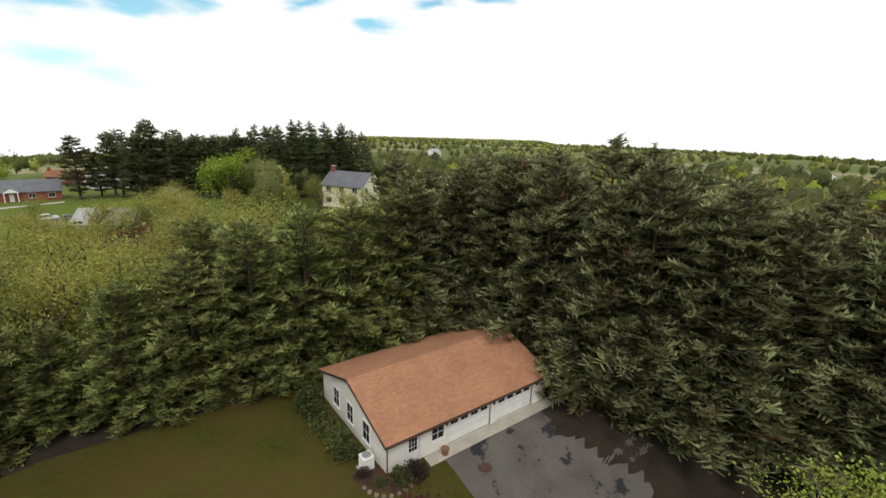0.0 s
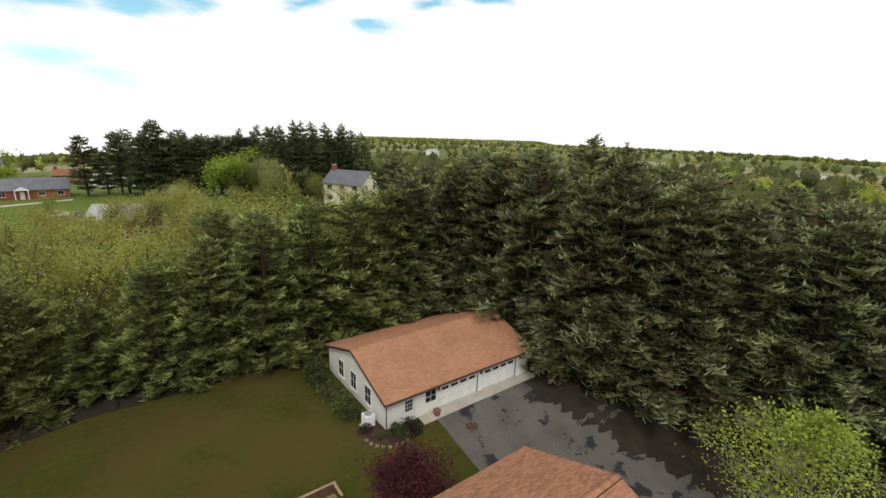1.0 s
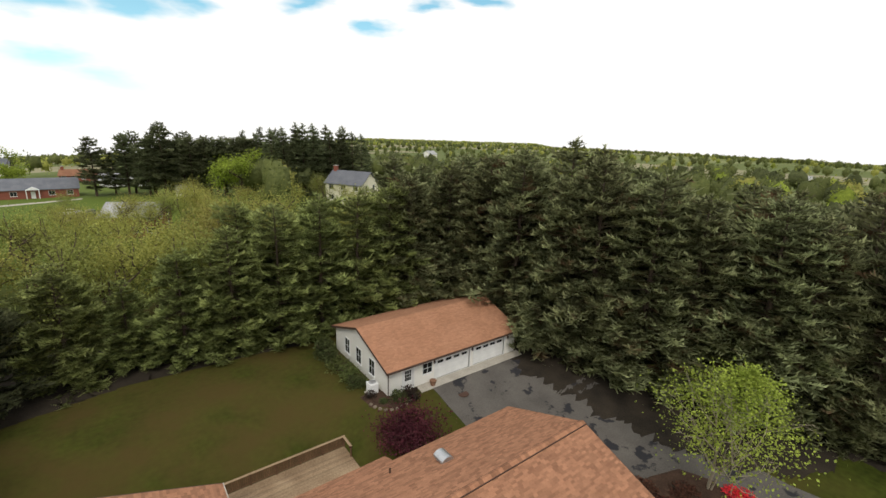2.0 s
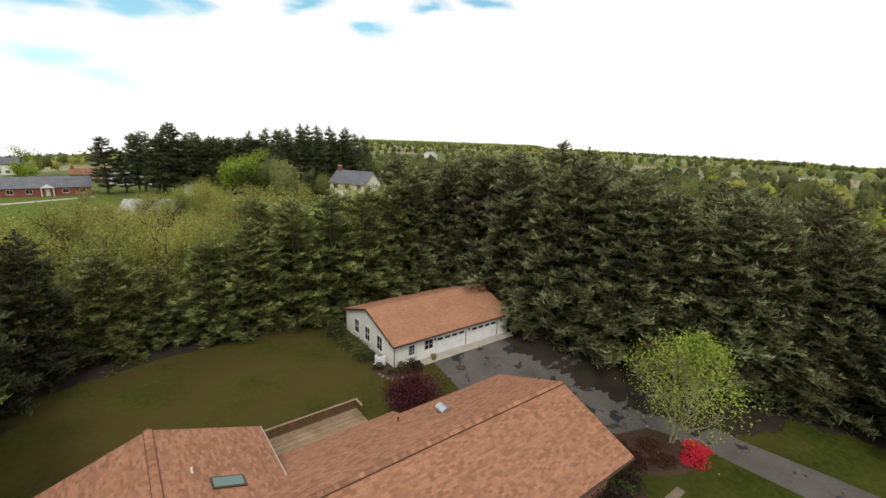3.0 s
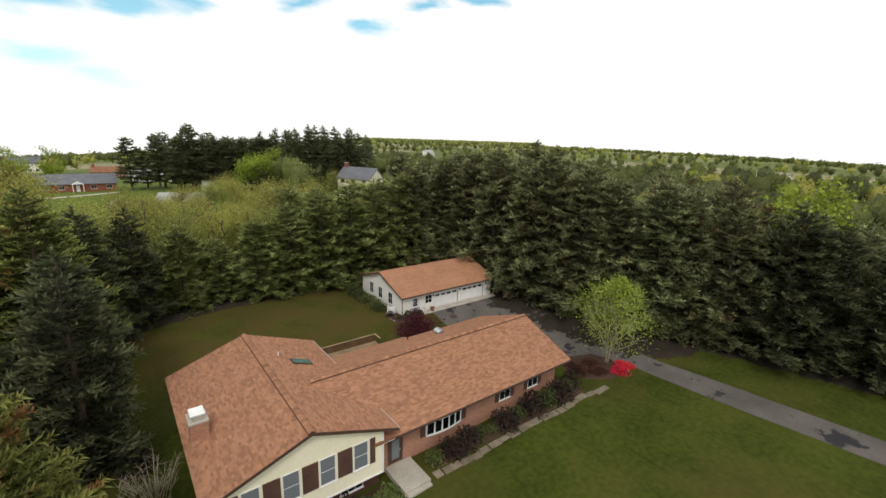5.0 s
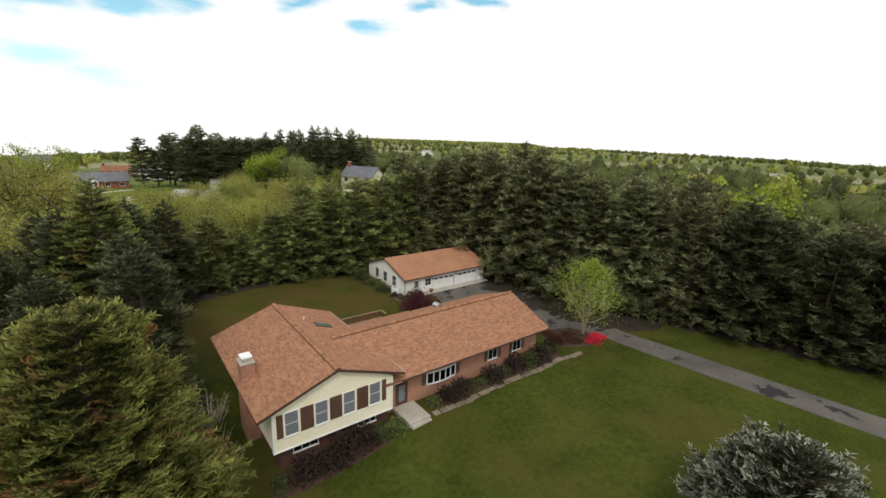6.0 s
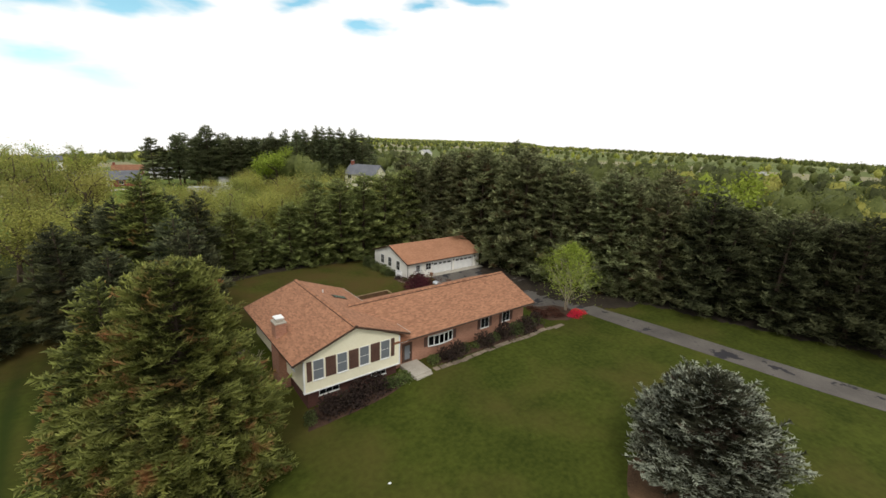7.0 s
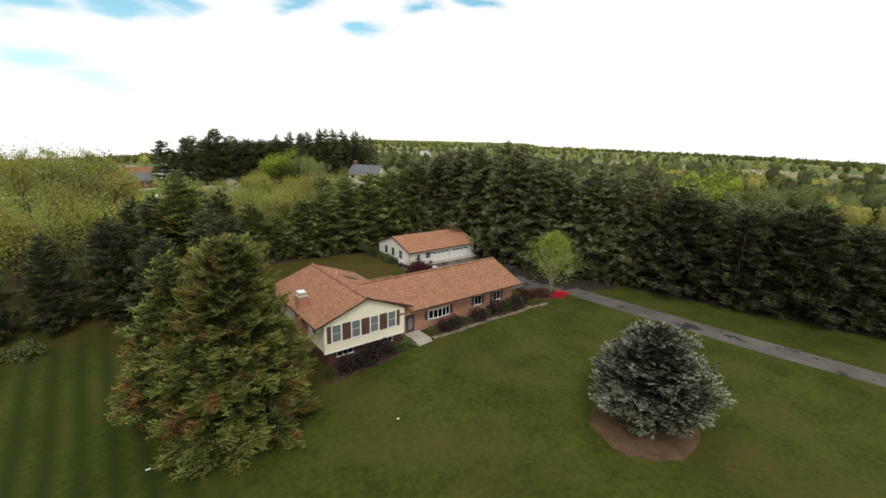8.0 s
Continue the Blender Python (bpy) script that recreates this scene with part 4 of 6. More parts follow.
    for x in (0.02, X1 - 0.02):
        v, f = [], []
        add_tube(v, f, [Vector((x, -0.06, 0.05)), Vector((x, -0.06, 2.05)), Vector((x, -0.4, 2.3))], [0.045] * 3, 8)
        from_arrays("downpipe", v, f, M_browntrim, gar, "dark brown downpipe")
    # three double-hung windows in the gable wall
    for y in (2.8, 5.4, 7.85):
        window(gar, (0.0, y, 1.5), 1.08, 1.58, "-x", M_glass, (2, 2))
    window(gar, (4.13, 0.05, 1.43), 1.1, 1.12, "-y", M_glass, (2, 2))
    # side door with nine lights
    door = part("door", box((1.56, 0.03, 0.02), (2.56, 0.10, 2.02), 0.01), M_trim, gar, "white side door with nine lights")
    for i in range(3):
        for k in range(3):
            part("pane", box((1.74 + 0.225 * i, 0.018, 0.86 + 0.335 * k), (1.93 + 0.225 * i, 0.03, 1.15 + 0.335 * k)), M_glass, door)
    part("door_handle", box((2.45, -0.02, 0.95), (2.50, 0.04, 1.05), 0.01), M_metal, door)
    part("door_frame", add_box(add_box(box((1.42, -0.03, 0.0), (1.54, 0.1, 2.12)), (2.58, -0.03, 0.0), (2.70, 0.1, 2.12)), (1.54, -0.03, 2.03), (2.58, 0.1, 2.12)), M_trim, gar)
    # two wide sectional doors with a row of four lights each
    for a, b in ((5.0, 9.1), (9.7, 13.75)):
        gd = part("garage_door", box((a, 0.11, 0.0), (b, 0.15, 2.15)), M_trim, gar, "white sectional garage door with four small windows")
        for r in range(4):
            part("panel", box((a + 0.03, 0.085, 0.03 + 0.53 * r), (b - 0.03, 0.112, 0.525 + 0.53 * r), 0.012), M_trim, gd)
        for i in range(4):
            c = a + 0.62 + i * (b - a - 1.24) / 3
            pw = part("window", add_box(add_box(add_box(box((c - 0.38, 0.055, 1.46), (c + 0.38, 0.085, 1.51)), (c - 0.38, 0.055, 1.78), (c + 0.38, 0.085, 1.83)), (c - 0.38, 0.055, 1.51), (c - 0.33, 0.085, 1.78)), (c + 0.33, 0.055, 1.51), (c + 0.38, 0.085, 1.78)), M_trim, gd)
            for s in (-0.33, 0.015):
                part("pane", box((c + s, 0.068, 1.51), (c + s + 0.315, 0.083, 1.78)), M_glass, pw)
        part("trim", add_box(add_box(box((a - 0.12, -0.025, 0.0), (a, 0.1, 2.27)), (b, -0.025, 0.0), (b + 0.12, 0.1, 2.27)), (a, -0.025, 2.15), (b, 0.1, 2.27)), M_trim, gd)
    for x in (4.86, 9.4, 14.2):
        lamp = part("wall_lamp", box((x - 0.07, -0.16, 1.72), (x + 0.07, 0.0, 2.0), 0.02), M_browntrim, gar, "small dark wall lantern")
        part("pane", box((x - 0.045, -0.168, 1.77), (x + 0.045, -0.158, 1.93)), M_curtain, lamp)
    return tagged(gar, "long white-sided garage with light brown shingle roof and two wide doors", "garage")


build_garage()


# ------------------------------------------------------------------ plants
def blades(base, way, up, length, width):
    """Small pointed leaf sprays: base points, directions, facing, lengths, half widths. Returns vertices and quads."""
    way = way / np.maximum(np.linalg.norm(way, axis=1, keepdims=True), 1e-6)
    side = np.cross(way, up)
    side /= np.maximum(np.linalg.norm(side, axis=1, keepdims=True), 1e-6)
    l, w = length[:, None], width[:, None]
    v = np.stack([base, base + way * l * 0.5 + side * w, base + way * l, base + way * l * 0.5 - side * w], axis=1).reshape(-1, 3)
    f = np.arange(len(v)).reshape(-1, 4)
    return v, f


def mesh_of(name, v, f, mat):
    me = bpy.data.meshes.new(name)
    me.vertices.add(len(v))
    me.vertices.foreach_set("co", np.asarray(v, np.float32).ravel())
    me.loops.add(f.size)
    me.loops.foreach_set("vertex_index", f.ravel().astype(np.int32))
    me.polygons.add(len(f))
    me.polygons.foreach_set("loop_start", np.arange(0, f.size, f.shape[1], dtype=np.int32))
    me.update(calc_edges=True)
    me.materials.append(mat)
    return me


def plumes(base, way, length, half, pitch, rng):
    """Feathery needle plumes: along each axis run small pointed blades to the left, to the right and upwards.
    Returns vertices, triangles, how far out along its plume each triangle sits, and which plume it belongs to."""
    way = way / np.maximum(np.linalg.norm(way, axis=1, keepdims=True), 1e-6)
    n = np.maximum(2, (length / pitch).astype(int))
    who = np.repeat(np.arange(len(n)), n)
    first_ = np.concatenate([[0], np.cumsum(n)[:-1]])
    j = np.arange(n.sum()) - first_[who]
    f0, f1 = j / n[who], (j + 1) / n[who]
    up = np.column_stack([rng.normal(0, 0.28, len(n)), rng.normal(0, 0.28, len(n)), np.ones(len(n))])
    side = np.cross(way, up)
    side /= np.maximum(np.linalg.norm(side, axis=1, keepdims=True), 1e-6)
    top = np.cross(side, way)
    sag = rng.uniform(-0.06, 0.22, len(n))

    def axis(f):
        bend = (sag[who] * f * f * length[who])[:, None] * np.array([0, 0, 1.0])
        return base[who] + way[who] * (length[who] * f)[:, None] + bend
    # axis points are shared by neighbouring blades
    ax = np.concatenate([axis(f0), axis(np.ones(len(who)))[j == n[who] - 1]])
    m = len(who)
    start = np.arange(m)
    last = m + np.cumsum(j == n[who] - 1) - 1
    nxt = np.where(j == n[who] - 1, last, start + 1)
    taper = (0.72 + 0.42 * f0) * np.where(f0 > 0.88, 0.8, 1.0)
    verts, faces, where, owner = [ax], [], [], []
    total = len(ax)
    for kind_ in range(3):
        reach = half[who] * taper * rng.uniform(0.65, 1.3, m)
        lean_ = rng.normal(0.75, 0.25, m)
        if kind_ < 2:
            d = side[who] * (1 if kind_ else -1) + way[who] * lean_[:, None] + top[who] * rng.normal(0.12, 0.26, m)[:, None]
        else:
            d = top[who] * 0.8 + way[who] * lean_[:, None] + side[who] * rng.normal(0, 0.5, m)[:, None]
        d /= np.linalg.norm(d, axis=1, keepdims=True)
        verts.append((axis(f0) + axis(f1)) / 2 + d * reach[:, None] * (1.0 if kind_ < 2 else 0.7))
        faces.append(np.column_stack([start, nxt, total + np.arange(m)]))
        where.append(f0)
        owner.append(who)
        total += m
    return np.concatenate(verts), np.concatenate(faces), np.concatenate(where), np.concatenate(owner)


def conifer(name, h, r, seed, mat, bare=0.05, step=0.62, per=8, half=0.30, pitch=0.22, sag=0.12, rise=0.35, shape=0.8, bark=M_bark, gap=0.0, low=0.55, ragged=0.25, tip=None, twigs=0.62, fresh=0.70, curl=0.0, clump=0.0, tuft=9.0):
    """A conifer: tapered trunk, whorls of limbs, and feathery plumes along and at the end of every limb."""
    rng = np.random.default_rng(seed)
    tv, tf = [], []
    lean = rng.normal(0, 0.010, 2)
    axis = [Vector((lean[0] * h * k * k, lean[1] * h * k * k, h * k)) for k in np.linspace(0, 0.99, 7)]
    add_tube(tv, tf, axis, [0.020 * h * (1 - 0.95 * k) + 0.012 for k in np.linspace(0, 1, 7)], 7)
    base, way, size, inner, outer = [], [], [], [], []
    z = h * bare + 0.2
    while z < h * 0.985:
        k = z / h
        reach = r * (1 - k) ** shape * min(1.0, low + (1 - low) * (k - bare) / 0.18)
        count = max(5, int(per * (0.72 + 0.40 * (1 - k))))
        turn = rng.random() * 6.28
        for b in range(count):
            if rng.random() < gap:
                continue
            a = turn + 6.283 * b / count + rng.normal(0, 0.25)
            # bulges and hollows round the crown
            lobe = 1 + clump * math.sin(2.0 * a + 9.0 * k + seed) * math.cos(17.0 * k + 1.7 * a)
            length = max(0.45, reach * lobe * rng.uniform(1 - ragged, 1 + ragged * 0.8))
            slope = rise * (k - 0.35) - sag * rng.uniform(0.3, 1.6) * (1 - k)
            o = np.array([lean[0] * h * k * k, lean[1] * h * k * k, z + rng.normal(0, step * 0.16)])
            d = np.array([math.cos(a), math.sin(a), slope])
            if length > 1.0:
                add_tube(tv, tf, [Vector(o), Vector(o + d * length * 0.8)], [0.012 * length + 0.01, 0.01], 3)
            base.append(o + d * length * 0.10)
            way.append(d)
            size.append(length * 0.92)
            inner.append(0.10)
            outer.append(1.0)
            n = int((length - 0.5) / twigs)
            for i in range(n):
                s = 0.34 + 0.60 * (i + rng.random() * 0.6) / max(1, n)
                for sd in (-1, 1):
                    if rng.random() < 0.12:
                        continue
                    aa = a + sd * rng.uniform(0.55, 0.95)
                    base.append(o + d * length * s)
                    way.append([math.cos(aa), math.sin(aa), slope + curl * s + rng.normal(0.02, 0.14)])
                    size.append(min(tuft * rng.uniform(0.75, 1.25), max(0.5, length * (1.02 - s) * rng.uniform(0.6, 0.95))))
                    inner.append(s)
                    outer.append(min(1.05, s + 0.42))
        z += step * rng.uniform(0.8, 1.2) * (0.50 + 0.62 * (1 - k))
    for i in range(6):
        base.append([lean[0] * h, lean[1] * h, h * (0.93 + 0.012 * i)])
        way.append([rng.normal(0, 0.55), rng.normal(0, 0.55), 1.0])
        size.append(0.5)
        inner.append(0.6)
        outer.append(1.0)
    base, way, size = np.array(base, float), np.array(way, float), np.array(size, float)
    wide = half * np.clip(0.55 + size * 0.35, 0.6, 1.25)
    v, f, where, owner = plumes(base, way, size, wide, pitch, rng)
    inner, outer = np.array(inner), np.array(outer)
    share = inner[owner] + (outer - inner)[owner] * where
    tree = empty(name)
    from_arrays("trunk", tv, tf, bark, tree)
    crown = new("crown", mesh_of("crown", v, f, mat))
    crown.parent = tree
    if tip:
        # this year's growth is paler; darker needles further in also stand for inner shade
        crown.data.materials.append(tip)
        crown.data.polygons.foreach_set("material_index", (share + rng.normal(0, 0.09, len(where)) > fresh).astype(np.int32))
    return tree


def broadleaf(name, h, r, seed, mat, stems=1, leaf=0.30, count=3200, bark=M_bark, low=0.25, open_=0.35, flat=1.0, oval=False):
    """A broadleaved tree or bush: stems that fork into limbs and twigs, and leaves in uneven clumps round the twig ends."""
    rng = np.random.default_rng(seed)
    tv, tf, ends = [], [], []

    def grow(p, d, length, rad, level):
        mid = p + d * length * 0.5 + Vector(rng.normal(0, 0.05, 3)) * length
        end = p + d * length + Vector(rng.normal(0, 0.06, 3)) * length
        add_tube(tv, tf, [p, mid, end], [rad, rad * 0.82, rad * 0.6], 6 if level < 2 else 4)
        if level >= 3:
            ends.append(end)
            ends.append(mid)
            return
        if level == 2:
            ends.append(end)
        for _ in range(3 if level else 4):
            nd = (d * 0.75 + Vector((rng.normal(0, 0.62), rng.normal(0, 0.62), rng.normal(0.18, 0.30) * flat))).normalized()
            grow(end if rng.random() < 0.65 else mid, nd, length * rng.uniform(0.58, 0.85), rad * 0.55, level + 1)
    for s in range(stems):
        a = 6.283 * s / stems + rng.random()
        tilt = 0.05 if stems == 1 else rng.uniform(0.05, 0.20)
        d = Vector((math.cos(a) * tilt, math.sin(a) * tilt, 1)).normalized()
        grow(Vector((math.cos(a), math.sin(a), 0)) * (0.0 if stems == 1 else 0.15), d, h * rng.uniform(0.30, 0.38), (0.020 if stems == 1 else 0.0105) * h, 0)
    e = np.array([tuple(q) for q in ends])
    # fit the branching into the crown's true size
    top, wide = e[:, 2].max(), np.percentile(np.hypot(e[:, 0], e[:, 1]), 92)
    fit_ = np.array([r * 0.88 / wide, r * 0.88 / wide, h * 0.94 / top])
    e = e * fit_
    tv = [(q[0] * fit_[0], q[1] * fit_[1], q[2] * fit_[2]) for q in tv]
    e = e[e[:, 2] > h * low]
    weight = rng.random(len(e)) ** 1.6 + 0.08
    pick = rng.choice(len(e), count, p=weight / weight.sum())
    base = e[pick] + rng.normal(0, 1, (count, 3)) * np.array([r, r, h * 0.4]) * open_ * 0.33
    base[:, 2] = np.maximum(base[:, 2], h * low * 0.5)
    if oval:
        # leaves spread over the whole height of the stems, thinner towards the foot
        share = rng.random(count) ** 0.6
        base[:, 2] = h * (low + (1 - low) * share) + rng.normal(0, 0.25, count)
        keep_in = np.clip(1.25 * np.sin(math.pi * np.clip(0.18 + 0.80 * share, 0, 1)) ** 0.8, 0.15, 1.1)
        lobes = 0.82 + 0.30 * np.sin(3 * np.arctan2(base[:, 1], base[:, 0]) + 4.0 * share) * np.cos(9.0 * share)
        base[:, :2] *= (keep_in * lobes)[:, None] * 1.1
    centre = np.array([0, 0, h * 0.55])
    outward = base - centre
    outward /= np.linalg.norm(outward, axis=1, keepdims=True) + 1e-6
    way = outward * 0.5 + rng.normal(0, 0.7, (count, 3))
    up = outward * 0.6 + rng.normal(0, 0.5, (count, 3)) + np.array([0, 0, 0.6])
    size = leaf * rng.uniform(0.6, 1.35, count)
    v, f = blades(base, way, up, size, size * rng.uniform(0.28, 0.42, count))
    tree = empty(name)
    from_arrays("trunk", tv, tf, bark, tree)
    crown = new("crown", mesh_of("crown", v, f, mat))
    crown.parent = tree
    return tree


def bush(name, r, h, seed, mat, count=700, leaf=0.16, bark=M_bark):
    """A low rounded shrub: short stems and a lumpy coat of leaves."""
    rng = np.random.default_rng(seed)
    tv, tf = [], []
    for s in range(9):
        a = rng.random() * 6.283
        tip = Vector((math.cos(a) * r * 0.7, math.sin(a) * r * 0.7, h * rng.uniform(0.6, 0.95)))
        add_tube(tv, tf, [Vector((math.cos(a) * 0.08, math.sin(a) * 0.08, -0.1)), tip * 0.5 + Vector((0, 0, 0.1 * h)), tip], [0.03, 0.02, 0.008], 5)
    lumps = rng.normal(0, 1, (14, 3))
    lumps[:, 2] = np.abs(lumps[:, 2])
    lumps /= np.linalg.norm(lumps, axis=1, keepdims=True)
    lump_c = lumps * np.array([r * 0.55, r * 0.55, h * 0.5]) + np.array([0, 0, h * 0.12])
    pick = rng.integers(0, 14, count)
    d = rng.normal(0, 1, (count, 3))
    d /= np.linalg.norm(d, axis=1, keepdims=True)
    base = lump_c[pick] + d * np.array([r, r, h]) * 0.42 * rng.uniform(0.75, 1.08, (count, 1))
    base[:, 2] = np.abs(base[:, 2])
    size = leaf * rng.uniform(0.6, 1.4, count)
    v, f = blades(base, d + rng.normal(0, 0.6, (count, 3)), d + rng.normal(0, 0.6, (count, 3)) + np.array([0, 0, 0.5]), size, size * 0.36)
    ob = empty(name)
    from_arrays("stems", tv, tf, bark, ob)
    crown = new("foliage", mesh_of("foliage", v, f, mat))
    crown.parent = ob
    return ob


def stand(models, places, label, category, group, seed=0):
    """Places trees: each row is x, y and the wanted height; the model's own height stands in its pair."""
    rnd = random.Random(seed)
    used = set()
    for i, (x, y, h) in enumerate(places):
        k = rnd.randrange(len(models))
        model, own = models[k]
        s = h / own
        w = s * rnd.uniform(0.92, 1.1)
        m = Matrix.LocRotScale((x, y, gz(x, y) - 0.1), Euler((0, 0, rnd.random() * 6.28)), (w, w, s))
        if k not in used:
            used.add(k)
            model.matrix_basis = m
            tagged(model, label, category, group)
        else:
            copy_thing(model, m)
    for k, (model, _) in enumerate(models):
        if k not in used:
            x, y, h = places[-1]
            model.matrix_basis = Matrix.Translation((x + 3.0, y + 3.0, gz(x + 3.0, y + 3.0) - 0.1))
            tagged(model, label, category, group)


rnd = random.Random(5)

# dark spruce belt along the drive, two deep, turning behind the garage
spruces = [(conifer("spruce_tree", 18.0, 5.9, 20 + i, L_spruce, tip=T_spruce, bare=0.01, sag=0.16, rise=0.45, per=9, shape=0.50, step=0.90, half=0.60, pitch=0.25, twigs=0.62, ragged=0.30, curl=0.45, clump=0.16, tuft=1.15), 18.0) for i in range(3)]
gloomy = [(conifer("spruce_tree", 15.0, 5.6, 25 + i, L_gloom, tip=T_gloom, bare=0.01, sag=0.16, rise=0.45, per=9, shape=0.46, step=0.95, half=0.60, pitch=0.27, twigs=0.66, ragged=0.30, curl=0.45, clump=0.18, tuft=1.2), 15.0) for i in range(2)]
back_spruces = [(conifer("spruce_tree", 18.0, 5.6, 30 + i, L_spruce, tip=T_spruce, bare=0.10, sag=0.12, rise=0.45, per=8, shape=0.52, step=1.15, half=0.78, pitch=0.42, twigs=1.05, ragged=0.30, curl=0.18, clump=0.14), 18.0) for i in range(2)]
belt, behind = [], []
# the belt's edge, with the height of its tops above the level of the garage floor
edge_line = ((16.0, 7.6, 20.0), (16.9, 0.0, 20.8), (19.2, -8.0, 20.2), (22.3, -15.7, 17.6), (27.2, -27.0, 17.6), (30.4, -35.0, 15.2), (34.0, -44.0, 13.4), (39.8, -57.0, 11.6), (50.0, -75.0, 10.2))


def on_edge(d):
    for a, b in zip(edge_line, edge_line[1:]):
        n = math.hypot(b[0] - a[0], b[1] - a[1])
        if d <= n:
            f = d / n
            return [a[i] + (b[i] - a[i]) * f for i in range(3)]
        d -= n
    return None


d = 0.0
while on_edge(d):
    x, y, top = on_edge(d)
    for row_, out, back_, lower, chance in ((belt, 3.3, 1.5, 0.6, 1.0), (behind, 8.2, 4.8, 0.4, 1.0), (behind, 13.0, 8.0, 0.7, 0.85)):
        if rnd.random() <= chance:
            tx, ty = x + out + rnd.uniform(-0.7, 0.7), y + back_ + rnd.uniform(-0.9, 0.9)
            row_.append((tx, ty, (top - lower - gz(tx, ty)) * rnd.uniform(0.91, 1.03)))
    d += rnd.uniform(3.9, 5.2)
belt += [(19.0, 11.0, 17.5), (16.6, 13.6, 17.0)]
behind += [(22.0, 16.5, 18.6), (26.5, 12.0, 19.2), (25.0, 21.0, 18.6)]
for x in (12.0, 16.0):
    belt.append((x + rnd.uniform(-0.6, 0.6), 15.2 + rnd.uniform(-0.6, 0.8), rnd.uniform(15.5, 17.0)))
    behind.append((x + 2 + rnd.uniform(-0.6, 0.6), 21.5 + rnd.uniform(-1, 1), rnd.uniform(16.5, 18.5)))
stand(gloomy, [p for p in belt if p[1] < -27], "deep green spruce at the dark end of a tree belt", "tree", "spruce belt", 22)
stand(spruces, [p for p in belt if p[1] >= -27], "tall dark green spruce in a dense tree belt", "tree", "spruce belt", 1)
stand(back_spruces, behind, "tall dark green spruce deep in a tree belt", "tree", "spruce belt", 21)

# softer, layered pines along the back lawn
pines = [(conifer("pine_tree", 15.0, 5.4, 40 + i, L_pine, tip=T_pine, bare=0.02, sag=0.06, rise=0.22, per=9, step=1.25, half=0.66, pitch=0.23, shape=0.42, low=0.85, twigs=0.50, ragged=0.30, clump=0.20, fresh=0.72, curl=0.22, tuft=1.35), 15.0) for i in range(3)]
row = [(0.8, 16.4, 15.2), (-3.8, 16.2, 14.2), (-8.4, 16.4, 12.6), (-12.8, 17.0, 10.6), (-17.2, 17.6, 9.8), (-21.6, 17.4, 10.6),
       (-1.4, 21.6, 15.4), (-6.2, 21.8, 14.0), (3.4, 20.8, 14.6), (5.0, 15.8, 15.2), (9.0, 15.4, 16.0), (8.0, 20.5, 15.0), (12.0, 20.5, 16.0)]
stand(pines, row, "green layered pine at the edge of the back lawn", "tree", "pine row", 2)
side = [(-31.0, -8.6, 14.6), (-31.4, -2.2, 16.0), (-37.5, -5.0, 13.5), (-26.5, 15.0, 14.5), (-30.5, 10.5, 15.8), (-36.0, 6.5, 15.6), (-41.5, 3.4, 14.0), (-47.5, 3.0, 12.6),
        (-53.5, 2.8, 11.6), (-60.0, 3.0, 10.5), (-38.0, 12.0, 14.5)]
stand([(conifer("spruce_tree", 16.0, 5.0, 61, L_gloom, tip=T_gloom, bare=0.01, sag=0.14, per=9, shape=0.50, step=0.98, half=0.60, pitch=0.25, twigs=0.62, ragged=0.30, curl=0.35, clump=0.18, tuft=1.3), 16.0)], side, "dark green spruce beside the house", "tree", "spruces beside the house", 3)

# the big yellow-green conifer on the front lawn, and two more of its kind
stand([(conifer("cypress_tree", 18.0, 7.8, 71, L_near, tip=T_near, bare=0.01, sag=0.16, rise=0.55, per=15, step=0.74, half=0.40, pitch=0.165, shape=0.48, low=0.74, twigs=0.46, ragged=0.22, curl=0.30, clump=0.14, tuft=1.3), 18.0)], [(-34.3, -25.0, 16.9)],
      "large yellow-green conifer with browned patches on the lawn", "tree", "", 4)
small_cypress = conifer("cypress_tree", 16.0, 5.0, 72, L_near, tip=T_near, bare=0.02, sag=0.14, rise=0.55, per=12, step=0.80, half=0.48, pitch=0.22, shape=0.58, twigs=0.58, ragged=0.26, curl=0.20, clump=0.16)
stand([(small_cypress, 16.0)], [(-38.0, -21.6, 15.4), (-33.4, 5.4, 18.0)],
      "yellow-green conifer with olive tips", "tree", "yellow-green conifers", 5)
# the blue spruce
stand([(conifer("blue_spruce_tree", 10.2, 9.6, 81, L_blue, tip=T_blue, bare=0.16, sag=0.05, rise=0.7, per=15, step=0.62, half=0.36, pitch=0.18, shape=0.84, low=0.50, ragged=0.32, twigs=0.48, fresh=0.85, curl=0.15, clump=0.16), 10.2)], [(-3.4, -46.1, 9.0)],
      "silvery blue spruce on a bare ring in the lawn", "tree", "", 6)
# birch clump by the drive
birch = broadleaf("birch_tree", 10.8, 3.8, 91, L_spring, stems=3, leaf=0.16, count=6800, bark=M_palebark, low=0.24, open_=0.52, oval=True)
stand([(birch, 10.8)], [(14.2, -20.2, 10.5)],
      "multi-stemmed birch with pale bark and fresh yellow-green leaves", "tree", "", 7)
# it leans out over the lawn
birch.matrix_basis = Matrix.Translation(birch.matrix_basis.translation) @ Matrix.Rotation(radians(11), 4, (0.72, -0.69, 0)) @ Matrix.Translation(-birch.matrix_basis.translation) @ birch.matrix_basis
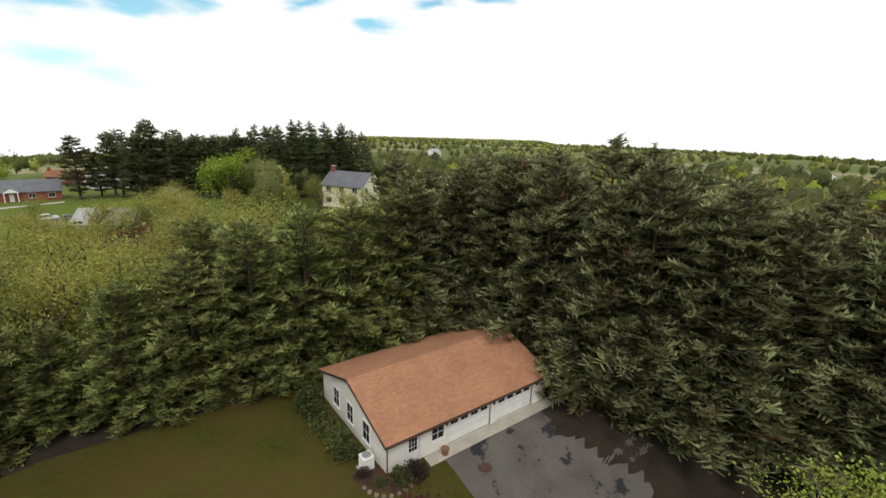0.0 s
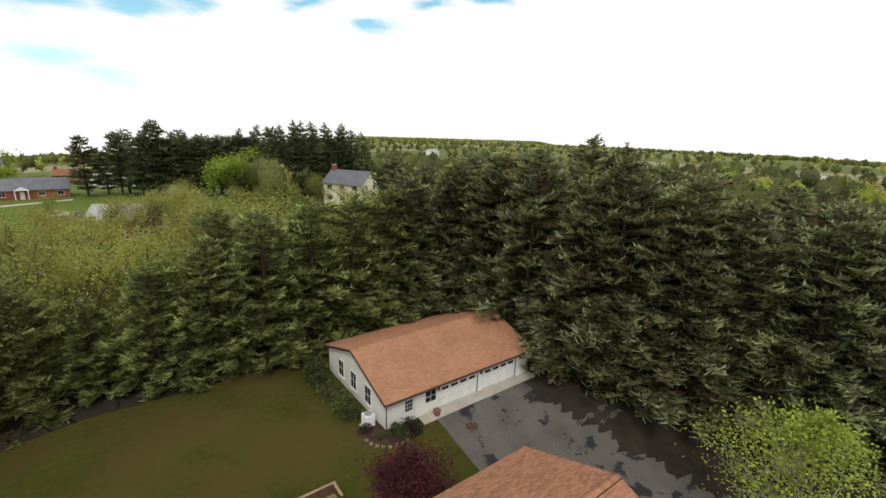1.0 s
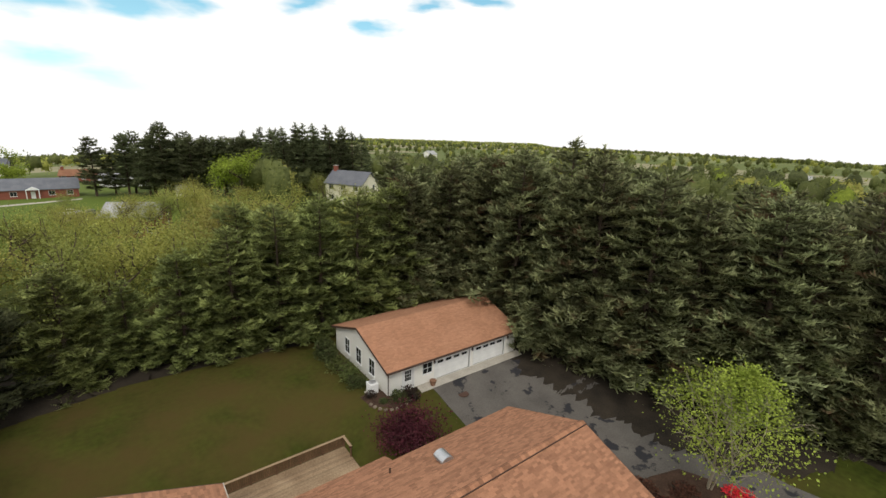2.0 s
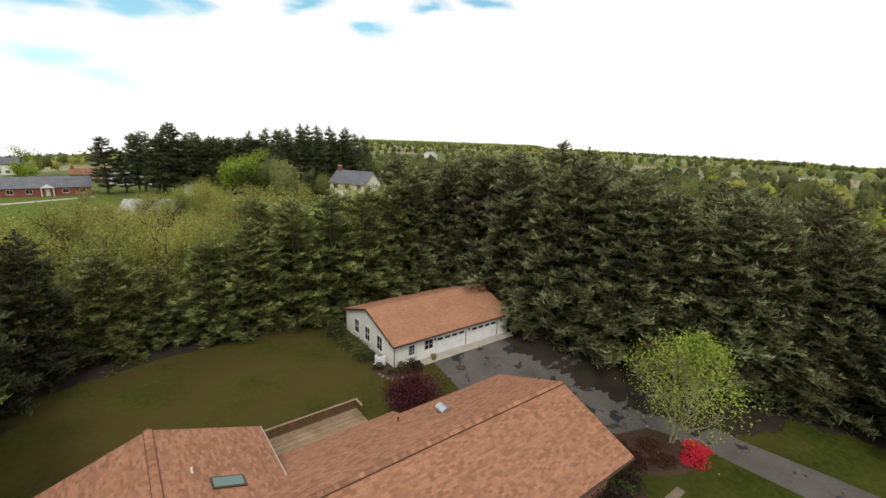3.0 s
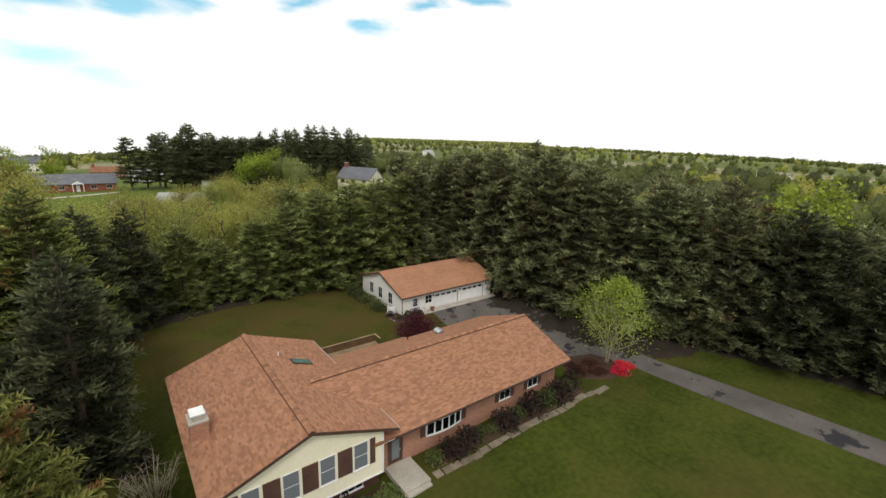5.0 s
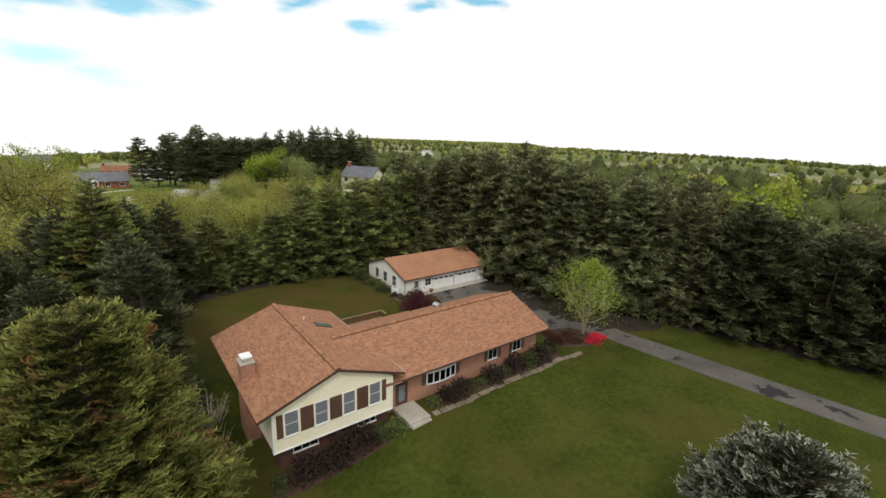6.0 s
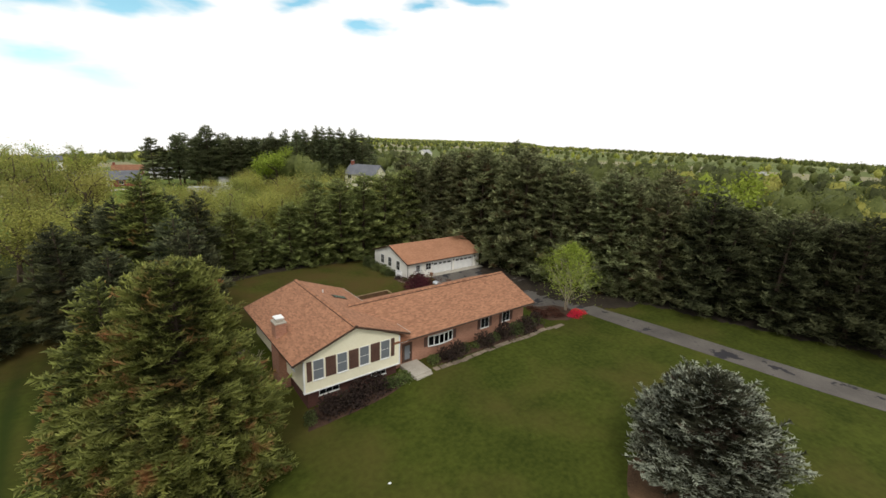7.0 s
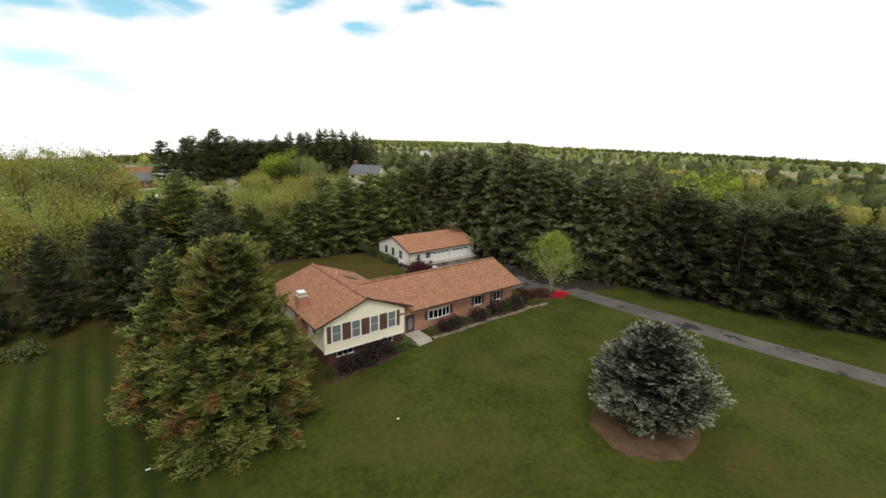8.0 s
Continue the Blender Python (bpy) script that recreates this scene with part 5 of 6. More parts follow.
# purple maple
stand([(broadleaf("maple_tree", 4.0, 2.8, 95, L_maple, stems=4, leaf=0.17, count=7500, low=0.06, open_=0.55), 4.0)], [(-1.9, -5.7, 3.9)],
      "small purple-leaved maple by the drive", "tree", "", 8)

# spring trees behind the pines and towards the meadow
springs = [(broadleaf("spring_tree", 12.0, 4.8, 100 + i, mat_, leaf=0.205, count=5400, low=0.18, open_=0.5), 12.0) for i, mat_ in enumerate((L_olive, L_leafing, L_olive))]
places = [(-10.0, 21.0, 13.0), (-14.0, 21.5, 12.2), (-18.0, 22.0, 11.8), (-22.5, 22.0, 12.0), (-27.5, 21.0, 12.6), (-32.0, 19.0, 13.0), (-12.0, 27.0, 11.4), (-17.0, 28.0, 10.4), (-4.0, 27.0, 14.5), (1.0, 27.0, 14.5), (7.0, 26.0, 13.5),
          (13.0, 30.0, 13.0), (-49.0, 9.0, 13.0), (-55.0, 10.0, 14.0), (-61.0, 9.0, 14.5), (-52.0, 18.0, 14.5), (-60.0, 22.0, 15.0), (-68.0, 16.0, 15.0), (-45.0, 16.0, 13.0), (-70.0, 6.0, 14.5), (-55.0, 32.0, 14.0), (-40.0, 18.0, 13.5), (-48.0, 28.0, 13.0), (-25.0, 80.0, 7.6), (-2.0, 72.0, 11.0), (-26.0, 90.0, 8.0), (-4.0, 84.0, 10.6), (-20.0, 64.0, 9.4), (2.0, 92.0, 7.5), (8.0, 84.0, 7.8), (14.0, 90.0, 6.6), (20.0, 84.0, 8.4),
          (-47.0, 45.0, 16.6), (-42.0, 55.0, 16.8), (-50.0, 60.0, 18.6), (-40.0, 42.0, 16.0), (-37.0, 50.0, 16.0), (-52.0, 48.0, 17.4), (-45.0, 36.0, 14.5), (-15.5, 72.5, 10.0), (-10.0, 71.0, 10.6), (-30.0, 34.0, 12.6), (-24.5, 36.0, 12.0), (-19.0, 37.0, 11.4), (-9.5, 38.0, 11.2), (-27.0, 45.0, 10.8), (-21.0, 47.0, 10.4), (-5.0, 46.0, 11.6), (-14.0, 33.0, 10.8), (-1.0, 38.0, 12.6), (4.0, 44.0, 12.0),
          (25.0, 74.0, 9.4), (29.0, 70.5, 7.6), (33.0, 69.5, 6.4), (-9.0, 66.0, 9.6), (-13.5, 62.0, 8.4), (-17.5, 67.0, 8.2), (-4.5, 68.0, 9.0)]
stand(springs, places, "leafing spring tree with thin olive-green foliage", "tree", "spring trees", 9)
limes = [(broadleaf("lime_tree", 13.0, 6.0, 110 + i, L_lime, leaf=0.40, count=4200, low=0.2, open_=0.40), 13.0) for i in range(2)]
stand(limes, [(13.5, 107.0, 16.0), (46.5, -26.0, 16.4), (-46.0, 186.0, 13.5), (-58.0, 190.0, 13.5), (-66.0, 186.0, 13.0), (-74.0, 190.0, 13.0)], "round broadleaved tree with bright lime leaves", "tree", "lime-green trees", 10)
# distant dark pines on the skyline
fars = [(conifer("pine_tree", 20.0, 5.2, 120 + i, L_farpine, bare=0.14, step=1.5, per=9, half=1.1, pitch=0.60, sag=0.0, rise=0.30, shape=0.36, gap=0.06, ragged=0.4, twigs=0.9), 20.0) for i in range(3)]
far_spruces = [(conifer("spruce_tree", 20.0, 4.6, 130 + i, L_farpine, bare=0.03, step=1.3, per=9, half=1.0, pitch=0.60, sag=0.1, rise=0.4, shape=0.56, twigs=0.9), 20.0) for i in range(2)]
sky_row = [(-20.5, 146.0, 18.0), (-15.5, 150.0, 15.0), (-12.0, 146.0, 19.0), (-10.0, 150.0, 20.0)]
for i in range(24):
    f = i / 23
    sky_row.append((-8.0 + 62.0 * f + rnd.uniform(-1.5, 1.5), 142.0 - 26.0 * f + rnd.uniform(-3, 3), rnd.uniform(18.5, 23.5) if i % 5 else 20.0))
    sky_row.append((-4.0 + 62.0 * f + rnd.uniform(-2, 2), 149.0 - 26.0 * f + rnd.uniform(-3, 3), rnd.uniform(18.0, 22.0)))
stand(far_spruces, [p for p in sky_row if p[0] > 22], "tall dark spruce on the skyline", "tree", "skyline spruces", 12)
stand(fars, [p for p in sky_row if p[0] <= 22], "tall dark pine on the skyline", "tree", "skyline pines", 11)


# woods beyond, far too many to count
def wood(name, mat, count, r0, r1, a0, a1, tall, quads, leaf, seed, label, rings=(8, 6)):
    rng = np.random.default_rng(seed)
    vs, fs, total = [], [], 0
    made = 0
    while made < count:
        a, q = radians(rng.uniform(a0, a1)), math.sqrt(rng.uniform(r0 * r0, r1 * r1))
        x, y = -25 + q * math.cos(a), -40 + q * math.sin(a)
        if noise.noise(Vector((x / 90.0, y / 90.0, 9.0))) < (-0.35 if q < 420 else -0.30 if 38 < math.degrees(a) < 64 else -0.16):
            continue
        if x < 14 and 30 < y < 230 and q < 260:
            continue
        if x - 0.45 * -y < 30 and y < 24:
            continue
        t = min(1.0, max(0.0, ((x - 2) * 34 + (y - 12) * 70) / (34 * 34 + 70 * 70)))
        if math.hypot(x - 2 - 34 * t, y - 12 - 70 * t) < 10:
            continue
        made += 1
        h = tall * rng.uniform(0.7, 1.15)
        r = h * rng.uniform(0.30, 0.42)
        d = rng.normal(0, 1, (quads, 3))
        d /= np.linalg.norm(d, axis=1, keepdims=True)
        lump = 0.78 + 0.32 * np.sin(d[:, 0] * 5 + made) * np.cos(d[:, 1] * 4 + made * 0.7)
        base = d * lump[:, None] * np.array([r, r, h * 0.42]) * rng.uniform(0.8, 1.05, (quads, 1)) + np.array([x, y, gz(x, y) + h * 0.56])
        size = leaf * rng.uniform(0.6, 1.4, quads)
        v, f = blades(base, d * 0.6 + rng.normal(0, 0.6, (quads, 3)), d + np.array([0, 0, 0.5]) + rng.normal(0, 0.35, (quads, 3)), size, size * 0.36)
        vs.append(v)
        fs.append(f + total)
        total += len(v)
        # the dense heart of the crown, inside the leaves
        ring_a, ring_b = np.meshgrid(np.linspace(0, 2 * math.pi, rings[0] + 1)[:-1], np.linspace(0.12, math.pi - 0.25, rings[1]))
        hd = np.stack([np.sin(ring_b) * np.cos(ring_a), np.sin(ring_b) * np.sin(ring_a), np.cos(ring_b)], axis=-1).reshape(-1, 3)
        bulge = (0.78 + 0.32 * np.sin(hd[:, 0] * 5 + made) * np.cos(hd[:, 1] * 4 + made * 0.7)) * rng.uniform(0.78, 0.95, len(hd))
        vs.append(hd * bulge[:, None] * np.array([r, r, h * 0.42]) + np.array([x, y, gz(x, y) + h * 0.56]))
        nr = rings[0]
        quad = [(i * nr + j, i * nr + (j + 1) % nr, (i + 1) * nr + (j + 1) % nr, (i + 1) * nr + j) for i in range(rings[1] - 1) for j in range(nr)] + [(0, nr // 4, nr // 2, nr - 1)]
        fs.append(np.array(quad) + total)
        total += len(hd)
    ob = new(name, mesh_of(name, np.concatenate(vs), np.concatenate(fs), mat))
    return tagged(ob, label, "woods", kind="stuff")


wood("near_woods", L_wood, 210, 78, 280, -8, 74, 13.0, 230, 0.62, 201, "mid-green broadleaved woods beyond the spruce belt")
wood("near_woods", L_olive, 60, 90, 280, -8, 74, 12.0, 230, 0.60, 202, "olive-green spring woods beyond the spruce belt")
wood("near_woods", L_darkwood, 170, 80, 300, -8, 74, 13.5, 230, 0.66, 203, "dark evergreen woods beyond the spruce belt")
wood("near_woods", L_lime, 26, 110, 340, -8, 60, 12.0, 230, 0.60, 204, "bright green broadleaved trees in the woods")
wood("far_woods", L_wood, 900, 260, 1500, -8, 104, 11.0, 36, 1.2, 205, "distant green woods", (6, 4))
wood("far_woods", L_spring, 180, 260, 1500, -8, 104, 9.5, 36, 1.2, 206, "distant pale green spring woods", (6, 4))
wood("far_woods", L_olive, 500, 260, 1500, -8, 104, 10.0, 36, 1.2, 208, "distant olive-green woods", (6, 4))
wood("far_woods", L_green, 900, 260, 1500, -8, 104, 11.0, 36, 1.2, 207, "distant darker woods", (6, 4))
# these farthest crowns take paler leaf colours to paint in the horizon's haze
wood("far_woods", L_spring, 1500, 1100, 2600, -8, 104, 9.5, 5, 2.0, 209, "woods towards the horizon, green paled for haze", (6, 4))
wood("far_woods", L_olive, 1700, 1100, 2600, -8, 104, 9.0, 5, 2.0, 210, "woods towards the horizon, olive paled for haze", (6, 4))


# ------------------------------------------------------------------ round the house
# concrete stoop and flagstone walk
stoop = empty("stoop", (-13.0, -22.0, -1.7))
part("slab", box((-14.1, -23.0, -2.1), (-11.9, -20.17, -1.47), 0.03), M_concrete, stoop)
part("step", box((-14.0, -23.35, -2.2), (-12.0, -23.0, -1.62), 0.03), M_concrete, stoop)
tagged(stoop, "pale concrete stoop at the front door", "stoop")


def flagstone_walk():
    rnd_ = random.Random(31)
    path = new("flagstone_path", None)
    x = -11.4
    while x < 9.0:
        w = rnd_.uniform(0.7, 1.2)
        off = 0.45 * noise.noise(Vector((x * 0.30, 2.0, 0.0))) - 0.012 * (x + 11)
        ya, yb = -23.05 + off + rnd_.uniform(-0.07, 0.07), -22.4 + off + rnd_.uniform(-0.08, 0.08)
        z = gz(x, ya)
        verts = [(x + 0.015, ya, z - 0.08), (x + w - 0.015, ya + rnd_.uniform(-0.03, 0.05), z - 0.08), (x + w - 0.015, yb, z - 0.08), (x + 0.015, yb - rnd_.uniform(-0.03, 0.05), z - 0.08)]
        verts += [(q[0], q[1], z + 0.04 + rnd_.uniform(0, 0.015)) for q in verts]
        from_arrays("flagstone", verts, [(0, 1, 2, 3), (7, 6, 5, 4), (0, 4, 5, 1), (1, 5, 6, 2), (2, 6, 7, 3), (3, 7, 4, 0)], M_stone, path)
        x += w + rnd_.choice((0.0, 0.0, 0.12))
    return tagged(path, "irregular pale flagstone path along the planting bed", "path", kind="structure")


flagstone_walk()


def bed(name, outline, label):
    """A mulch bed: a low rounded mound inside an outline."""
    cx = sum(p[0] for p in outline) / len(outline)
    cy = sum(p[1] for p in outline) / len(outline)
    verts, faces, n = [(cx, cy, gz(cx, cy) + 0.10)], [], len(outline) * 4
    ring = []
    for i in range(len(outline)):
        a, b = Vector(outline[i]), Vector(outline[(i + 1) % len(outline)])
        for k in range(4):
            ring.append(a.lerp(b, k / 4))
    for f, lift in ((0.5, 0.09), (0.85, 0.07), (1.0, -0.04)):
        for q in ring:
            x, y = cx + (q.x - cx) * f, cy + (q.y - cy) * f
            wob = 0.12 * noise.noise(Vector((x, y, 0.5)))
            verts.append((x + wob, y + wob, gz(x, y) + lift))
    for i in range(n):
        j = (i + 1) % n
        faces.append((0, 1 + i, 1 + j))
        for k in range(2):
            a = 1 + k * n
            faces.append((a + i, a + n + i, a + n + j, a + j))
    return tagged(from_arrays(name, verts, faces, M_mulch), label, "planting bed", kind="structure")


bed("planting_bed", [(-11.6, -20.6), (-11.4, -22.2), (-4.0, -22.4), (3.0, -22.6), (7.6, -22.4), (8.0, -20.4), (5.2, -20.3), (-3.0, -20.6)], "dark mulch bed along the front wall")
bed("planting_bed", [(-25.2, -21.0), (-25.8, -23.8), (-21.0, -24.0), (-17.0, -23.6), (-14.5, -22.9), (-14.3, -21.0), (-20.0, -20.8)], "dark mulch bed below the wing")
bed("planting_bed", [(8.6, -18.4), (9.2, -21.4), (11.5, -22.8), (14.5, -22.6), (15.6, -20.0), (14.6, -17.8), (11.0, -16.8)], "brown mulch bed round the birch")
bed("planting_bed", [(-0.3, 1.8), (-2.0, 1.4), (-2.0, -0.4), (-0.2, -1.7), (2.2, -1.6), (2.6, -0.4), (0.3, -0.1)], "dark mulch bed at the garage corner")
ring_pts = [(-5.3 + 5.4 * math.cos(k * 0.31416) * (1 + 0.03 * math.sin(k * 1.9) + 0.02 * math.sin(k * 4.1)), -46.6 + 4.7 * math.sin(k * 0.31416) * (1 + 0.03 * math.cos(k * 2.3))) for k in range(20)]
M_bare = material("bare_reddish_soil", (0.065, 0.038, 0.020), (0.135, 0.080, 0.042), big=0.8, small=7, rough=0.95, bump=0.6, depth=0.03)
ring = bed("bare_ring", ring_pts, "bare reddish soil ring under the blue spruce")
ring.data.materials[0] = M_bare

shrubs = {
    "dark": (bush("shrub", 1.0, 1.25, 301, L_shrub, 900), 1.0),
    "green": (bush("shrub", 1.0, 1.2, 302, L_green, 900, 0.15), 1.0),
    "brown": (bush("shrub", 1.0, 1.15, 303, L_brownshrub, 900, 0.15), 1.0),
    "red": (bush("shrub", 1.0, 1.1, 304, L_redshrub, 900, 0.15), 1.0),
    "azalea": (bush("shrub", 1.0, 1.0, 305, L_azalea, 1100, 0.14), 1.0),
}
shrub_words = {
    "dark": "dark green rounded shrub in a planting bed",
    "green": "fresh green rounded shrub against a wall",
    "brown": "brown-leaved low shrub in the front bed",
    "red": "reddish spreading shrub beside the birch",
    "azalea": "scarlet flowering azalea beside the drive",
}
shrub_rows = [
    ("green", -10.5, -21.5, 0.85), ("brown", -9.0, -21.6, 1.2), ("brown", -7.4, -21.5, 1.1), ("dark", -5.9, -21.4, 0.85), ("green", -4.4, -21.5, 0.7), ("brown", -3.2, -21.6, 1.15),
    ("dark", -1.5, -21.5, 1.15), ("brown", 0.2, -21.7, 1.2), ("dark", 2.2, -21.6, 1.5), ("brown", 3.9, -21.5, 1.35), ("dark", 5.4, -21.2, 1.4), ("brown", 6.9, -20.9, 1.0),
    ("green", -15.2, -22.5, 1.25), ("dark", -16.6, -22.6, 1.15), ("brown", -18.2, -22.5, 1.15), ("brown", -19.9, -22.6, 1.3), ("brown", -21.6, -22.6, 1.2), ("brown", -23.3, -22.6, 1.1), ("dark", -24.9, -22.7, 1.0),
    ("red", 9.7, -19.6, 1.2), ("red", 11.4, -21.0, 1.0), ("red", 10.2, -17.6, 1.0), ("red", 12.2, -19.4, 1.0), ("azalea", 13.8, -22.3, 1.15), ("azalea", 15.2, -21.8, 1.0), ("azalea", 13.0, -21.9, 0.6),
    ("dark", 0.6, -0.9, 1.05), ("brown", 1.6, -1.0, 0.75), ("dark", -0.7, -0.5, 0.5), ("brown", -1.3, 0.6, 0.5),
    ("dark", -1.4, 3.0, 1.2), ("green", -1.5, 4.6, 1.35), ("green", -1.6, 6.4, 1.45), ("dark", -1.6, 8.2, 1.45), ("dark", -1.6, 10.0, 1.5), ("dark", -1.2, 11.0, 1.1),
    ("green", -4.6, -6.2, 0.9), ("green", -3.6, -7.0, 0.7), ("green", -50.0, -2.8, 1.9), ("green", -52.6, -2.2, 1.7),
    ("brown", -28.6, -10.5, 1.2), ("brown", -29.4, -15.5, 1.4),
]
first = set()
for i, (kind_, x, y, size_) in enumerate(shrub_rows):
    model, _ = shrubs[kind_]
    m = Matrix.LocRotScale((x, y, gz(x, y) - 0.02), Euler((0, 0, i * 1.7)), (size_, size_, size_ * (0.62 if kind_ in ("azalea", "red") else 0.9 + 0.25 * ((i * 37) % 10) / 10)))
    if kind_ not in first:
        first.add(kind_)
        model.matrix_basis = m
        tagged(model, shrub_words[kind_], "shrub", kind_ + " shrubs")
    else:
        copy_thing(model, m)


def twiggy(name, r, h, seed):
    """A leafless bush: many thin pale stems that fork."""
    rnd_ = random.Random(seed)
    v, f = [], []
    for _ in range(46):
        a, o = rnd_.random() * 6.283, rnd_.random() * r * 0.5
        p = Vector((math.cos(a) * o, math.sin(a) * o, 0))
        q = p + Vector((math.cos(a) * r * rnd_.uniform(0.2, 0.8), math.sin(a) * r * rnd_.uniform(0.2, 0.8), h * rnd_.uniform(0.5, 0.9)))
        add_tube(v, f, [p, p.lerp(q, 0.5) + Vector((0, 0, 0.1 * h)), q], [0.03, 0.022, 0.012], 4)
        for _ in range(4):
            s = p.lerp(q, rnd_.uniform(0.4, 0.95)) + Vector((0, 0, 0.06 * h))
            e = s + Vector((rnd_.uniform(-0.6, 0.6), rnd_.uniform(-0.6, 0.6), rnd_.uniform(0.1, 0.7))) * r * 0.5
            add_tube(v, f, [s, e], [0.014, 0.006], 3)
    return from_arrays(name, v, f, M_palebark)


for x, y, r_ in ((-27.8, -13.6, 1.9), (-28.4, -18.0, 2.0)):
    tw = twiggy("bare_bush", r_, 3.0, int(-x * 10))
    tw.location = (x, y, gz(x, y) - 0.05)
    tagged(tw, "leafless tan twiggy bush beside the chimney wall", "bush", "bare bushes")


# ------------------------------------------------------------------ deck behind the house
def build_deck():
    deck = empty("deck", (-9.0, -5.5, -1.3))
    x0, x1, y0, y1, z = -13.4, -5.1, -9.3, -2.3, -1.12
    y = y0
    while y < y1:
        part("plank", box((x0, y, z - 0.04), (x1, min(y + 0.135, y1), z)), M_wood, deck)
        y += 0.142
    part("joist", box((x0, y1 - 0.05, z - 0.28), (x1, y1 + 0.02, z - 0.045)), M_railwood, deck)
    part("joist", box((x1 - 0.03, y0, z - 0.28), (x1 + 0.04, y1 - 0.06, z - 0.045)), M_railwood, deck)
    posts = [(x0 + (x1 - x0) * k / 5, y1 - 0.04) for k in range(6)] + [(x1 - 0.04, y1 - 1.3)]
    for px, py in posts:
        part("post", box((px - 0.05, py - 0.05, gz(px, py) - 0.2), (px + 0.05, py + 0.05, z + 0.86), 0.008), M_railwood, deck)
    part("rail", box((x0 - 0.05, y1 - 0.13, z + 0.86), (x1 + 0.08, y1 + 0.05, z + 0.91), 0.008), M_wood, deck, "weathered top rail")
    part("rail", box((x0, y1 - 0.07, z + 0.1), (x1, y1 - 0.02, z + 0.16)), M_railwood, deck)
    part("rail", box((x1 - 0.13, y1 - 1.35, z + 0.86), (x1 + 0.05, y1 - 0.14, z + 0.91), 0.008), M_wood, deck)
    x = x0 + 0.12
    while x < x1 - 0.1:
        part("baluster", box((x, y1 - 0.035, z + 0.16), (x + 0.095, y1 - 0.012, z + 0.86)), M_railwood, deck)
        x += 0.118
    return tagged(deck, "brown wooden deck with a baluster railing behind the house", "deck")


build_deck()


# ------------------------------------------------------------------ by the garage
def build_unit():
    ac = empty("heat_pump", (-0.75, 1.2, 0.0))
    part("pad", box((-1.35, 0.75, -0.1), (-0.25, 1.75, 0.08), 0.02), M_concrete, ac)
    body = part("cabinet", box((-1.2, 0.85, 0.08), (-0.4, 1.65, 1.05), 0.04), M_plastic, ac, "white metal cabinet")
    for k in range(9):
        part("louvre", box((-1.212, 0.93, 0.18 + 0.09 * k), (-1.196, 1.57, 0.225 + 0.09 * k)), M_trim, body)
    v, f = [], []
    add_tube(v, f, [Vector((-0.8, 1.25, 1.05)), Vector((-0.8, 1.25, 1.075))], [0.33, 0.33], 20)
    f.append(tuple(range(20, 40)))
    from_arrays("fan_grille", v, f, M_metal, body)
    return tagged(ac, "white outdoor heat pump beside the garage corner", "heat pump")


build_unit()


def build_pot(x, y, r, h):
    v, f = [], []
    z = gz(x, y) + 0.05
    add_tube(v, f, [Vector((x, y, z)), Vector((x, y, z + h * 0.85)), Vector((x, y, z + h * 0.86)), Vector((x, y, z + h))], [r * 0.7, r * 0.95, r * 1.05, r * 1.05], 14)
    n = len(v)
    f.append(tuple(range(n - 14, n)))
    pot = from_arrays("flower_pot", v, f, M_terracotta)
    return tagged(pot, "rust-brown flower pot on the garage apron", "pot")


build_pot(4.35, -0.6, 0.30, 0.5)
v, f = [], []
add_tube(v, f, [Vector((6.15, -2.75, gz(6.15, -2.75) + 0.02)), Vector((6.15, -2.75, gz(6.15, -2.75) + 0.06))], [0.52, 0.48], 18)
f.append(tuple(range(18, 36)))
tagged(from_arrays("manhole_cover", v, f, M_ventedge), "dark round iron cover set in the asphalt", "cover")

# rocks edging the corner bed
for k in range(12):
    a = 3.3 + k * 0.26
    x, y = 0.2 + 1.9 * math.cos(a), 0.1 + 1.75 * math.sin(a)
    bm = bmesh.new()
    bmesh.ops.create_icosphere(bm, subdivisions=2, radius=0.17)
    for q in bm.verts:
        q.co *= 1 + 0.35 * noise.noise(q.co * 6 + Vector((k, 0, 0)))
        q.co.z *= 0.7
    rock = part("rock", bm, M_stone)
    rock.location = (x, y, gz(x, y) + 0.04)
    tagged(rock, "grey-brown edging stone round the corner bed", "rock", "edging stones")

# litter on the lawn
for x, y, sx in ((-22.8, -32.7, 0.22), (-41.5, -26.7, 0.35)):
    scrap = part("paper_scrap", box((-sx / 2, -0.08, 0.0), (sx / 2, 0.08, 0.05), 0.02), M_plastic)
    scrap.location = (x, y, gz(x, y) + 0.005)
    tagged(scrap, "small white scrap lying on the lawn", "litter")


